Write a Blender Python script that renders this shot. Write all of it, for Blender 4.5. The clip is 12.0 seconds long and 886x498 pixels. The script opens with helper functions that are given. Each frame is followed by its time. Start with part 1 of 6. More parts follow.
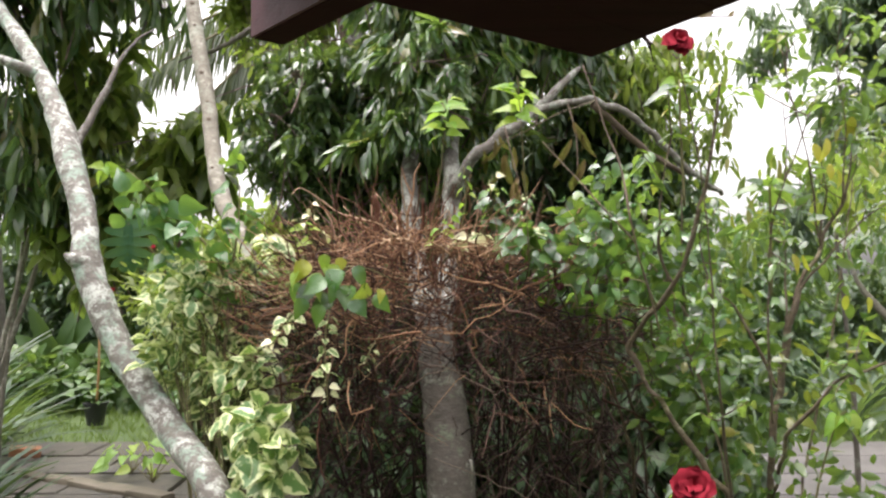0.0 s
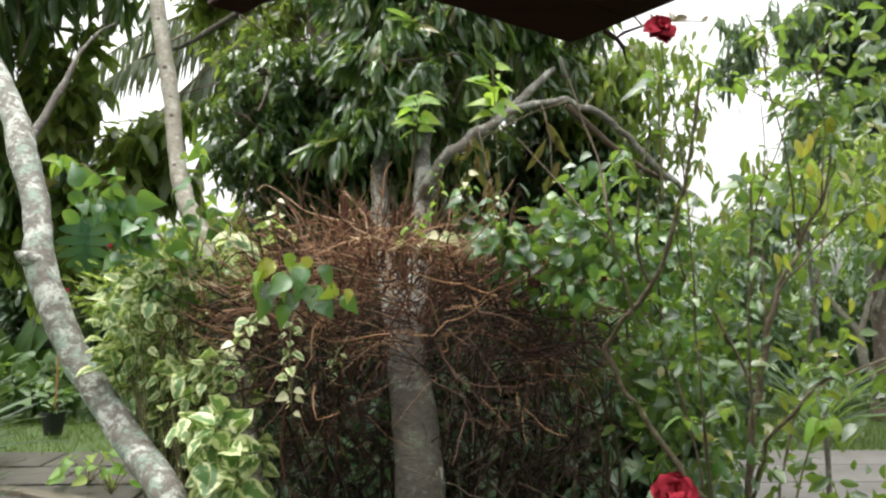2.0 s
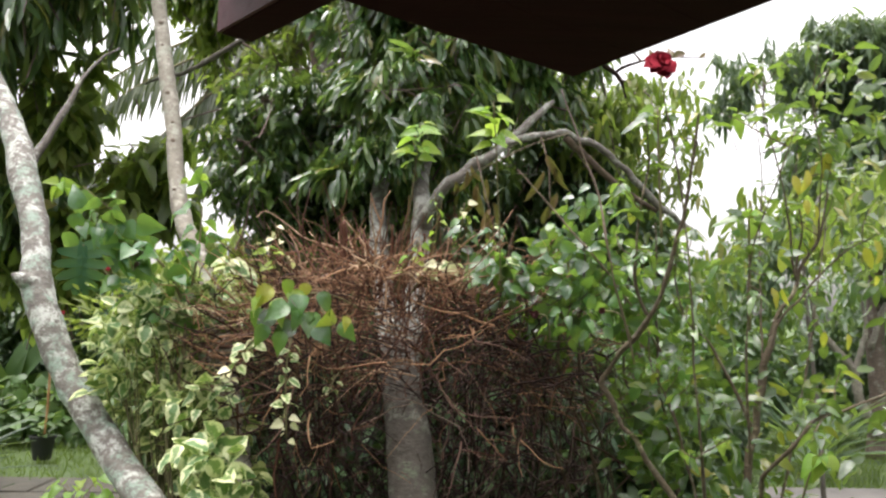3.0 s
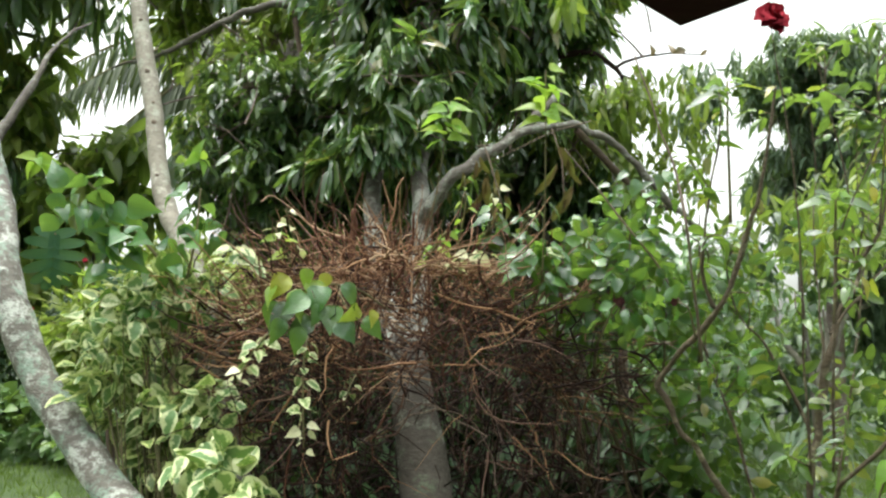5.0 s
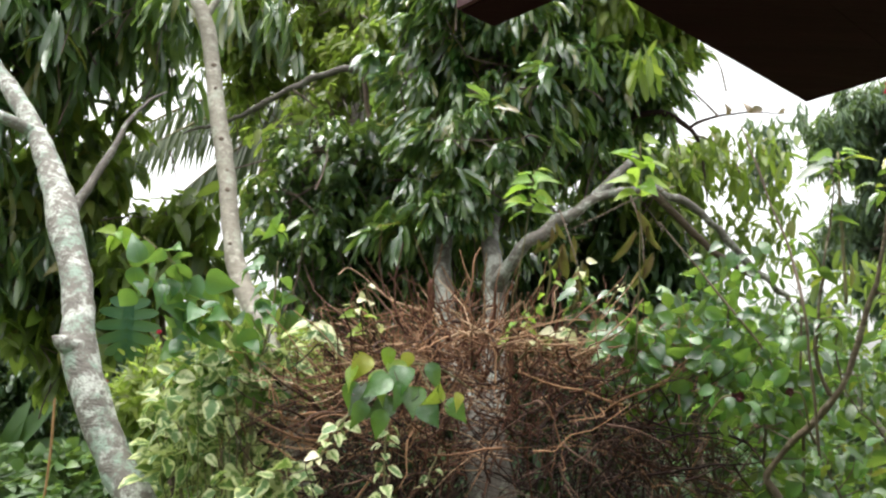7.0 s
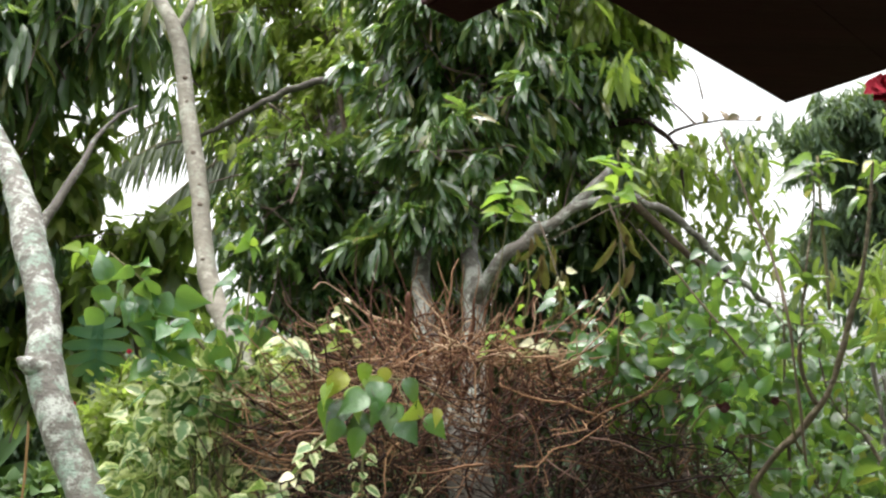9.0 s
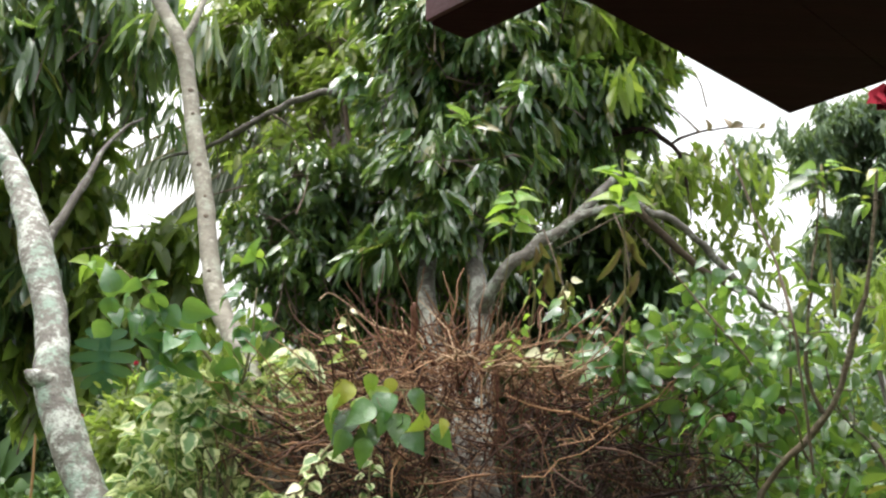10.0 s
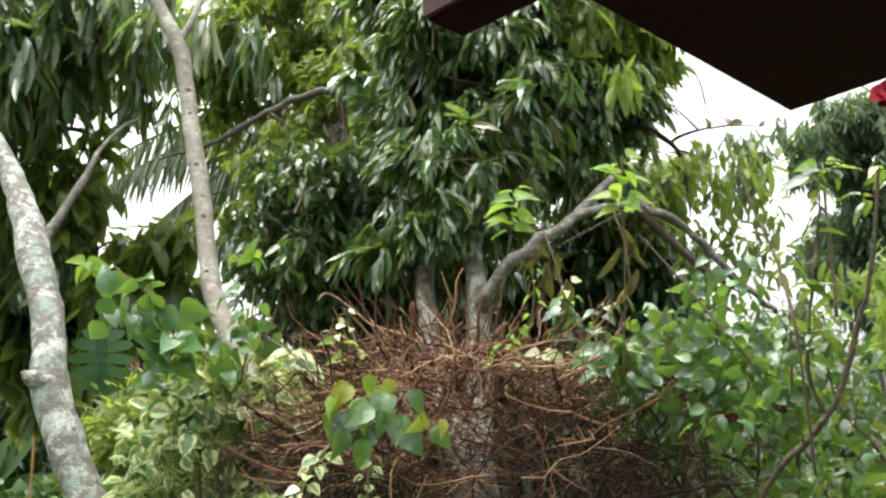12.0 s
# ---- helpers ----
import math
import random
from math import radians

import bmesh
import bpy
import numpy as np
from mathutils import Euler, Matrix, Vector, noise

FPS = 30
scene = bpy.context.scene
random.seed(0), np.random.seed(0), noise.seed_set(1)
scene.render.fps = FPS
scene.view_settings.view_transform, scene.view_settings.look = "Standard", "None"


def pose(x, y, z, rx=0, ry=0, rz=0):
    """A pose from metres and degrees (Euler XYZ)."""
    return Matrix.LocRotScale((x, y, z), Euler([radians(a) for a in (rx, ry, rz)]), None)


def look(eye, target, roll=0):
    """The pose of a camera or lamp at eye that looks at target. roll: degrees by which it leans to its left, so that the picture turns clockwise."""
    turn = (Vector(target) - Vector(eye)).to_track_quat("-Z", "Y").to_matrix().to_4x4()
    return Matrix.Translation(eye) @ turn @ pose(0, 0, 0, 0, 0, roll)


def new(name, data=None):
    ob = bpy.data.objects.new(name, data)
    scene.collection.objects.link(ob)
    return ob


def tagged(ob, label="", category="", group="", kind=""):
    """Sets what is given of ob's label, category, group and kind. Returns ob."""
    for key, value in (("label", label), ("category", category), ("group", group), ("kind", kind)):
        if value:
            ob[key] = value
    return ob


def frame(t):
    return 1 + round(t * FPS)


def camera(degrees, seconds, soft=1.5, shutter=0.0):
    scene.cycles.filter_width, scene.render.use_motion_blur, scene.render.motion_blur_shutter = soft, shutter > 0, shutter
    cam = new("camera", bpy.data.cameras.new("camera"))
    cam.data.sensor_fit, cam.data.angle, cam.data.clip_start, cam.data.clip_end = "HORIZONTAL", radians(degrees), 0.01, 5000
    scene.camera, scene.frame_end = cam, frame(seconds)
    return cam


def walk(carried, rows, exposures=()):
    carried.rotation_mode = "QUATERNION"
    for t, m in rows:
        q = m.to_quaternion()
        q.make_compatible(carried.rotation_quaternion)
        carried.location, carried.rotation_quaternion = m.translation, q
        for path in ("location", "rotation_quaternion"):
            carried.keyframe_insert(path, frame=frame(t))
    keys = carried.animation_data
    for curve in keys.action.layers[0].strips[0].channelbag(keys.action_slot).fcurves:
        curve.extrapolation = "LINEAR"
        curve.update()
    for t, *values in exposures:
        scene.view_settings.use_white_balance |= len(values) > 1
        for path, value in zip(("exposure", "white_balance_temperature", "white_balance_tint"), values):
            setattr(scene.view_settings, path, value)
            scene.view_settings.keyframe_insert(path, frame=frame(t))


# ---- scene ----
cam = camera(57.94, 12.0, soft=2.35)
PATH = [
    (0, pose(-0.000, 0.000, 1.550, 92.00, 0.00, -0.00)),
    (0.5, pose(-0.004, 0.018, 1.544, 92.90, -0.34, -0.19)),
    (1, pose(-0.008, 0.039, 1.528, 93.60, -1.63, -0.30)),
    (1.5, pose(-0.012, 0.086, 1.521, 90.78, -0.26, -0.83)),
    (2, pose(-0.002, 0.094, 1.518, 92.75, -0.32, -2.16)),
    (2.5, pose(0.001, 0.075, 1.521, 94.13, -0.40, -2.21)),
    (3, pose(-0.012, 0.089, 1.516, 94.87, -1.30, -2.54)),
    (3.2, pose(-0.036, 0.115, 1.507, 94.54, -1.65, -2.77)),
    (4.8, pose(-0.233, 0.352, 1.445, 95.73, -1.65, -6.51)),
    (5, pose(-0.263, 0.367, 1.455, 96.01, -1.46, -6.72)),
    (5.5, pose(-0.316, 0.397, 1.481, 96.48, -1.57, -6.96)),
    (6, pose(-0.358, 0.426, 1.513, 98.01, -2.55, -7.36)),
    (6.5, pose(-0.376, 0.430, 1.539, 99.14, -2.71, -5.56)),
    (7, pose(-0.352, 0.459, 1.533, 99.55, -1.98, -3.14)),
    (7.2, pose(-0.347, 0.470, 1.534, 99.97, -1.66, -3.65)),
    (8.8, pose(-0.322, 0.518, 1.530, 100.46, -0.90, -4.10)),
    (9, pose(-0.335, 0.509, 1.537, 100.54, -0.85, -4.28)),
    (9.5, pose(-0.337, 0.507, 1.545, 100.87, -0.69, -4.09)),
    (10, pose(-0.337, 0.501, 1.542, 101.12, -0.54, -3.87)),
    (10.5, pose(-0.344, 0.499, 1.548, 100.92, -0.29, -3.72)),
    (11, pose(-0.339, 0.505, 1.545, 101.07, -0.25, -3.82)),
    (11.5, pose(-0.336, 0.510, 1.547, 101.09, -0.16, -3.91)),
    (12, pose(-0.335, 0.514, 1.546, 101.05, -0.35, -3.90)),
]
walk(cam, PATH, [(0, 1.72, 6700, 16), (0.5, 1.81, 6700, 18), (1.0, 1.67, 6700, 17), (1.5, 1.48, 6650, 9), (2.0, 1.46, 6650, 8), (2.5, 1.52, 6650, 14), (3.0, 1.55, 6650, 14), (5.0, 1.53, 6600, 1), (7.0, 1.58, 6600, 8), (12.0, 1.58, 6600, 8)])

# ---- sky, sun, exposure ----
world = bpy.data.worlds.new("overcast_sky")
scene.world = world
world.use_nodes = True
wn = world.node_tree.nodes
sky = wn.new("ShaderNodeTexSky")
sky.sky_type = "NISHITA"
sky.sun_disc = False
sky.sun_elevation, sky.sun_rotation = radians(78), radians(-45)
sky.dust_density, sky.air_density = 5.0, 1.2
pale = wn.new("ShaderNodeHueSaturation")
pale.inputs["Saturation"].default_value = 0.12
world.node_tree.links.new(sky.outputs[0], pale.inputs["Color"])
world.node_tree.links.new(pale.outputs[0], wn["Background"].inputs["Color"])
wn["Background"].inputs["Strength"].default_value = 0.15

sun_data = bpy.data.lights.new("sun", "SUN")
sun_data.energy, sun_data.angle, sun_data.color = 1.4, radians(55), (1.0, 0.97, 0.92)
sun = new("sun", sun_data)
sun.matrix_world = look((-3, 1, 14), (0, 3, 1))

rng = np.random.default_rng(7)


# ---- materials ----
class Mat:
    """A node material with a Principled shader, and short ways to wire it."""

    def __init__(self, name, rough=0.6, metal=0.0, spec=0.5):
        self.m = bpy.data.materials.new(name)
        self.m.use_nodes = True
        self.t = self.m.node_tree
        self.b = self.t.nodes["Principled BSDF"]
        self.b.inputs["Roughness"].default_value = rough
        self.b.inputs["Metallic"].default_value = metal
        self.b.inputs["Specular IOR Level"].default_value = spec

    def n(self, kind):
        return self.t.nodes.new("ShaderNode" + kind)

    def link(self, a, b):
        self.t.links.new(a, b)

    def coord(self, out="Object"):
        return self.n("TexCoord").outputs[out]

    def noise(self, vec, scale, detail=3, rough=0.6):
        x = self.n("TexNoise")
        x.inputs["Scale"].default_value, x.inputs["Detail"].default_value = scale, detail
        x.inputs["Roughness"].default_value = rough
        self.link(vec, x.inputs["Vector"])
        return x.outputs["Fac"]

    def stretch(self, vec, s):
        x = self.n("Mapping")
        x.inputs["Scale"].default_value = s
        self.link(vec, x.inputs["Vector"])
        return x.outputs[0]

    def ramp(self, fac, stops):
        x = self.n("ValToRGB")
        el = x.color_ramp.elements
        while len(el) < len(stops):
            el.new(0.5)
        for e, (p, c) in zip(el, stops):
            e.position, e.color = p, (*c, 1) if len(c) == 3 else c
        self.link(fac, x.inputs[0])
        return x.outputs[0]

    def mix(self, fac, a, b, mode="MIX"):
        x = self.n("Mix")
        x.data_type, x.blend_type = "RGBA", mode
        for v, i in ((fac, 0), (a, 6), (b, 7)):
            if isinstance(v, (int, float)):
                x.inputs[i].default_value = v
            elif isinstance(v, tuple):
                x.inputs[i].default_value = (*v, 1)
            else:
                self.link(v, x.inputs[i])
        return x.outputs[2]

    def math(self, op, a, b=0.0):
        x = self.n("Math")
        x.operation = op
        for v, i in ((a, 0), (b, 1)):
            if isinstance(v, (int, float)):
                x.inputs[i].default_value = v
            else:
                self.link(v, x.inputs[i])
        return x.outputs[0]

    def color(self, c):
        self.link(c, self.b.inputs["Base Color"])

    def bump(self, h, strength, dist=0.01):
        x = self.n("Bump")
        x.inputs["Strength"].default_value, x.inputs["Distance"].default_value = strength, dist
        self.link(h, x.inputs["Height"])
        self.link(x.outputs[0], self.b.inputs["Normal"])


def leaf_mat(name, dark, mid, light, rough=0.34, single=False, sheer=0.3, rib=0.35, cream=None, old=None, spec=0.5, coat=0.6, clump=0.0):
    """A wet leaf: tone by leaf, blotches, a pale midrib; cream: a pale uneven margin; light shines through."""
    m = Mat(name, rough, spec=spec)
    rnd = m.n("ObjectInfo").outputs["Random"] if single else m.n("NewGeometry").outputs["Random Per Island"]
    stops = [(0.0, dark), (0.5, mid), (0.93, light)]
    if old:
        stops = [(0.0, dark), (0.45, mid), (0.88, light), (0.97, old)]
    col = m.ramp(rnd, stops)
    spot = m.coord("Object")
    if single:
        own = m.n("VectorMath")
        own.operation = "MULTIPLY_ADD"
        m.link(m.n("ObjectInfo").outputs["Random"], own.inputs[0])
        own.inputs[1].default_value = (37, 53, 71)
        m.link(spot, own.inputs[2])
        spot = own.outputs[0]
    if not single:
        patch = m.ramp(m.noise(spot, 2.6, 2), [(0.38, (0, 0, 0)), (0.66, (1, 1, 1))])
        col = m.mix(m.math("MULTIPLY", patch, clump), col, light)
    blotch = m.noise(spot, 3.0 if single else 26, 3)
    col = m.mix(m.math("MULTIPLY", blotch, 0.5), col, dark)
    sep = m.n("SeparateXYZ")
    m.link(m.coord("UV"), sep.inputs[0])
    off = m.math("ABSOLUTE", m.math("SUBTRACT", sep.outputs[0], 0.5))
    if cream:
        wob = m.noise(spot, 3.2 if single else 45, 3)
        edge = m.math("ADD", m.math("ADD", off, m.math("MULTIPLY", m.math("SUBTRACT", wob, 0.5), 1.1)), m.math("MULTIPLY", rnd, 0.2))
        col = m.mix(m.ramp(edge, [(0.30, (0, 0, 0)), (0.40, (1, 1, 1))]), col, cream)
    ribs = m.ramp(off, [(0.012, (1, 1, 1)), (0.05, (0, 0, 0))])
    col = m.mix(m.math("MULTIPLY", ribs, rib), col, light)
    m.color(col)
    side = m.math("SINE", m.math("MULTIPLY", m.math("SUBTRACT", sep.outputs[1], m.math("MULTIPLY", off, 0.5)), 62))
    m.bump(m.math("ADD", m.math("MULTIPLY", side, 0.15), m.math("MULTIPLY", m.noise(spot, 6.0 if single else 55, 5, 0.7), 5.0)), 0.4, 0.003)
    m.b.inputs["Coat Weight"].default_value = coat
    m.b.inputs["Coat Roughness"].default_value = 0.04
    tr = m.n("BsdfTranslucent")
    m.link(m.mix(0.6, col, (0.32, 0.48, 0.06), "MIX"), tr.inputs["Color"])
    sh = m.n("MixShader")
    sh.inputs[0].default_value = sheer
    m.link(m.b.outputs[0], sh.inputs[1])
    m.link(tr.outputs[0], sh.inputs[2])
    m.link(sh.outputs[0], m.t.nodes["Material Output"].inputs["Surface"])
    return m.m


def bark_mat(name, dark, mid, lichen, amount, rough=0.75, fine=11, moss=None):
    """Bark with fine cracks across, dark lenticels and pale lichen blotches."""
    m = Mat(name, rough)
    v = m.coord("Object")
    base = m.ramp(m.noise(m.stretch(v, (1, 1, 2.2)), 26, 6, 0.7), [(0.3, dark), (0.7, mid)])
    spot = m.ramp(m.math("ADD", m.math("MULTIPLY", m.noise(v, fine, 6, 0.7), 0.7), m.math("MULTIPLY", m.noise(v, fine * 3, 4, 0.7), 0.3)), [(0.57 - amount, (0, 0, 0)), (0.65 - amount, (1, 1, 1))])
    tone = m.mix(m.ramp(m.noise(v, 9, 4), [(0.47, (0, 0, 0)), (0.55, (1, 1, 1))]), lichen, moss or (lichen[0] * 0.72, lichen[1] * 0.80, lichen[2] * 0.76))
    col = m.mix(m.math("MULTIPLY", spot, 0.85), base, tone)
    speck = m.ramp(m.noise(m.stretch(v, (1, 1, 1.6)), 85, 3, 0.7), [(0.50, (0, 0, 0)), (0.62, (1, 1, 1))])
    col = m.mix(m.math("MULTIPLY", speck, 0.65), col, tuple((a + b) / 2 for a, b in zip(dark, mid)))
    lent = m.ramp(m.noise(m.stretch(v, (1, 1, 4)), 22, 2), [(0.67, (0, 0, 0)), (0.72, (1, 1, 1))])
    col = m.mix(m.math("MULTIPLY", lent, 0.7), col, dark)
    m.color(col)
    m.bump(m.math("ADD", m.noise(m.stretch(v, (1, 1, 2.5)), 60, 6), m.noise(v, 14, 3)), 0.6, 0.012)
    return m.m


M_mango = leaf_mat("mango_leaf", (0.022, 0.075, 0.030), (0.055, 0.155, 0.050), (0.20, 0.33, 0.075), 0.13, sheer=0.34, old=(0.30, 0.24, 0.06), spec=1.0, rib=0.2, coat=1.0, clump=0.35)
M_mango_dark = leaf_mat("mango_leaf_dark", (0.030, 0.085, 0.042), (0.07, 0.16, 0.068), (0.19, 0.29, 0.085), 0.13, sheer=0.36, old=(0.30, 0.24, 0.06), spec=1.0, rib=0.2, coat=1.0, clump=0.3)
M_limp_many = leaf_mat("hanging_young_leaf", (0.14, 0.22, 0.035), (0.24, 0.32, 0.05), (0.40, 0.42, 0.08), 0.35, sheer=0.65, coat=0.3)
M_mango_light = leaf_mat("young_leaf", (0.11, 0.16, 0.035), (0.20, 0.25, 0.05), (0.33, 0.36, 0.08), 0.35, sheer=0.6, coat=0.3)
M_deep = leaf_mat("deep_green_leaf", (0.014, 0.045, 0.020), (0.034, 0.092, 0.032), (0.13, 0.22, 0.05), 0.2, sheer=0.24, spec=0.7, rib=0.2, coat=0.8, clump=0.25)
M_olive = leaf_mat("olive_leaf", (0.06, 0.10, 0.03), (0.11, 0.165, 0.042), (0.25, 0.31, 0.07), 0.26, sheer=0.5, old=(0.30, 0.24, 0.08), coat=0.4, clump=0.3)
M_far = leaf_mat("far_leaf", (0.026, 0.065, 0.028), (0.05, 0.115, 0.04), (0.09, 0.17, 0.055), 0.3, spec=0.5, rib=0.15, coat=0.4)
# Rain haze is put into this pale bluish leaf colour.
M_haze = leaf_mat("rain_haze_leaf", (0.05, 0.085, 0.058), (0.085, 0.135, 0.085), (0.14, 0.20, 0.115), 0.4, spec=0.3, rib=0.1, coat=0.1)
M_bougain = leaf_mat("bougainvillea_leaf", (0.010, 0.050, 0.016), (0.032, 0.135, 0.030), (0.12, 0.29, 0.05), 0.17, single=True, sheer=0.36, spec=0.6, rib=0.12, coat=1.0)
M_bougain_many = leaf_mat("bougainvillea_leaf_many", (0.014, 0.054, 0.015), (0.034, 0.104, 0.022), (0.12, 0.24, 0.045), 0.15, sheer=0.36, spec=0.6, rib=0.15, coat=0.5)
M_young = leaf_mat("shoot_leaf", (0.14, 0.31, 0.03), (0.20, 0.40, 0.04), (0.34, 0.45, 0.06), 0.34, single=True, sheer=0.5, rib=0.1, coat=0.25)
M_heart = leaf_mat("heart_leaf", (0.022, 0.10, 0.034), (0.05, 0.18, 0.045), (0.13, 0.30, 0.055), 0.22, single=True, sheer=0.3, spec=0.6, rib=0.2, coat=0.8)
M_tinged = leaf_mat("tinged_leaf", (0.16, 0.32, 0.03), (0.30, 0.42, 0.045), (0.50, 0.40, 0.06), 0.28, single=True, sheer=0.4, rib=0.15, coat=0.6)
M_varieg = leaf_mat("variegated_leaf", (0.08, 0.18, 0.06), (0.13, 0.25, 0.085), (0.24, 0.34, 0.11), 0.36, single=True, sheer=0.3, cream=(0.64, 0.69, 0.38), rib=0.06, coat=0.25)
M_varieg_many = leaf_mat("variegated_leaf_many", (0.07, 0.14, 0.04), (0.12, 0.21, 0.06), (0.24, 0.32, 0.09), 0.36, sheer=0.3, cream=(0.56, 0.62, 0.26), rib=0.06, coat=0.25)
M_cream = leaf_mat("cream_leaf", (0.66, 0.64, 0.36), (0.74, 0.74, 0.46), (0.78, 0.76, 0.52), 0.42, single=True, rib=0.05, sheer=0.35)
M_hib = leaf_mat("hibiscus_leaf", (0.016, 0.060, 0.015), (0.038, 0.118, 0.022), (0.14, 0.26, 0.05), 0.14, single=True, sheer=0.4, old=(0.45, 0.40, 0.05), spec=0.7, rib=0.15, coat=1.0)
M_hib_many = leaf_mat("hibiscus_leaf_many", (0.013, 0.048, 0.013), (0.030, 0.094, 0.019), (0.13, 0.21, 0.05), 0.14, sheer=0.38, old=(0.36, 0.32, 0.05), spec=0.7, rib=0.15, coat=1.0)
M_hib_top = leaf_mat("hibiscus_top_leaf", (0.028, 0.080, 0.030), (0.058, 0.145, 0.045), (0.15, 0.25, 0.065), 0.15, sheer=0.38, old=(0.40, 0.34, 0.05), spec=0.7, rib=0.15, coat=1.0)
M_yellow = leaf_mat("old_leaf", (0.42, 0.38, 0.03), (0.50, 0.43, 0.04), (0.58, 0.46, 0.05), 0.4, single=True, sheer=0.5)
M_palm = leaf_mat("palm_leaflet", (0.022, 0.038, 0.016), (0.038, 0.062, 0.021), (0.085, 0.115, 0.038), 0.34, sheer=0.2, coat=0.2)
M_low = leaf_mat("low_leaf", (0.045, 0.105, 0.027), (0.08, 0.165, 0.045), (0.17, 0.27, 0.085), 0.4, sheer=0.3, rib=0.15, coat=0.3)
# Strap leaves, and background foliage with its shade put into this dark green.
M_strap_shaded = leaf_mat("strap_and_shaded_leaf", (0.016, 0.042, 0.018), (0.030, 0.075, 0.028), (0.065, 0.12, 0.04), 0.42, sheer=0.16, spec=0.4, coat=0.2)
M_banana = leaf_mat("banana_leaf", (0.025, 0.065, 0.018), (0.035, 0.085, 0.024), (0.06, 0.12, 0.032), 0.5, single=True, sheer=0.3, spec=0.3, coat=0.08)
M_grass = leaf_mat("grass_blade", (0.06, 0.10, 0.025), (0.095, 0.145, 0.035), (0.15, 0.20, 0.05), 0.6, rib=0.0, spec=0.3, coat=0.05)

M_bark_lichen = bark_mat("lichen_bark", (0.075, 0.066, 0.058), (0.19, 0.175, 0.155), (0.50, 0.53, 0.49), 0.105, fine=19, moss=(0.24, 0.33, 0.27))
# The mango trunk's shade among the twigs is put into this darker grey.
M_bark_grey_shade = bark_mat("shaded_grey_bark", (0.05, 0.043, 0.036), (0.125, 0.110, 0.092), (0.26, 0.27, 0.23), 0.045, fine=14, moss=(0.15, 0.18, 0.12))
# Lighter bark for the mango limbs that stand clear of the bush.
M_bark_limb_lit = bark_mat("lit_limb_bark", (0.065, 0.058, 0.050), (0.17, 0.155, 0.132), (0.38, 0.39, 0.35), 0.085, fine=16)
M_bark_pale = bark_mat("pale_bark", (0.12, 0.105, 0.082), (0.26, 0.24, 0.195), (0.42, 0.41, 0.35), 0.06)
M_bark_brown = bark_mat("brown_bark", (0.06, 0.042, 0.03), (0.15, 0.105, 0.075), (0.32, 0.28, 0.22), 0.0)


def twig_mat(name, a, b, c, single=False):
    m = Mat(name, 0.7, spec=0.2)
    rnd = m.n("ObjectInfo").outputs["Random"] if single else m.n("NewGeometry").outputs["Random Per Island"]
    col = m.ramp(rnd, [(0.0, a), (0.58, b), (0.95, c)])
    col = m.mix(m.math("MULTIPLY", m.noise(m.coord(), 60, 3), 0.6), col, a)
    m.color(col)
    m.bump(m.noise(m.coord(), 180, 3), 0.4, 0.002)
    return m.m


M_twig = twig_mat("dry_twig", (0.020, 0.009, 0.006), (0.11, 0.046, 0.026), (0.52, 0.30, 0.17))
# Old twigs, with the shade low in the bush put into their colour.
M_twig_old_shade = twig_mat("old_shaded_twig", (0.014, 0.007, 0.006), (0.048, 0.021, 0.016), (0.24, 0.15, 0.115))
# Old stems, darkened further for the gloom inside and under the head.
M_twig_dark = twig_mat("old_shaded_stem", (0.014, 0.008, 0.007), (0.032, 0.019, 0.014), (0.10, 0.062, 0.046))
M_twig_tan = twig_mat("pale_twig", (0.12, 0.060, 0.036), (0.32, 0.18, 0.10), (0.64, 0.46, 0.30), True)
M_twig_grey = twig_mat("weathered_twig", (0.06, 0.040, 0.033), (0.15, 0.105, 0.085), (0.32, 0.25, 0.20), True)
M_twig_green = twig_mat("green_stem", (0.10, 0.10, 0.05), (0.19, 0.17, 0.09), (0.30, 0.26, 0.15))


def flat_mat(name, a, b, scale, rough, bump=0.3, stretch=(1, 1, 1), spec=0.5):
    m = Mat(name, rough, spec=spec)
    v = m.stretch(m.coord(), stretch)
    big = m.noise(v, scale, 5)
    fine = m.noise(v, scale * 9, 4)
    m.color(m.mix(m.math("MULTIPLY", fine, 0.55), m.ramp(big, [(0.3, a), (0.7, b)]), tuple(x * 0.6 for x in a)))
    m.bump(m.math("ADD", big, m.math("MULTIPLY", fine, 0.5)), bump, 0.01)
    return m.m


M_twig_olive = bark_mat("olive_bark", (0.040, 0.028, 0.017), (0.12, 0.09, 0.052), (0.30, 0.26, 0.17), 0.05)
# Lighter red for the rafter's lit side.
M_redwood_lit = flat_mat("red_wood_lit_side", (0.075, 0.028, 0.034), (0.12, 0.045, 0.055), 3.0, 0.6, 0.25, (1, 8, 8), spec=0.2)
# Near-black red: the shade under the eave is put into the colour.
M_soffit_shade = flat_mat("shade_dark_boards", (0.022, 0.006, 0.008), (0.032, 0.008, 0.011), 3.0, 0.8, 0.25, (1, 8, 8), spec=0.06)
M_lawn = flat_mat("lawn_soil", (0.035, 0.068, 0.018), (0.10, 0.15, 0.042), 3.0, 0.9, 0.8)
M_slab = flat_mat("wet_stone_slab", (0.026, 0.027, 0.018), (0.082, 0.068, 0.050), 6.0, 0.65, 0.7)
M_road = flat_mat("concrete_path", (0.075, 0.073, 0.068), (0.145, 0.138, 0.13), 2.5, 0.7, 0.3, spec=0.2)
M_kerb = flat_mat("mossy_kerb", (0.10, 0.09, 0.06), (0.19, 0.16, 0.12), 5, 0.8, 0.8)
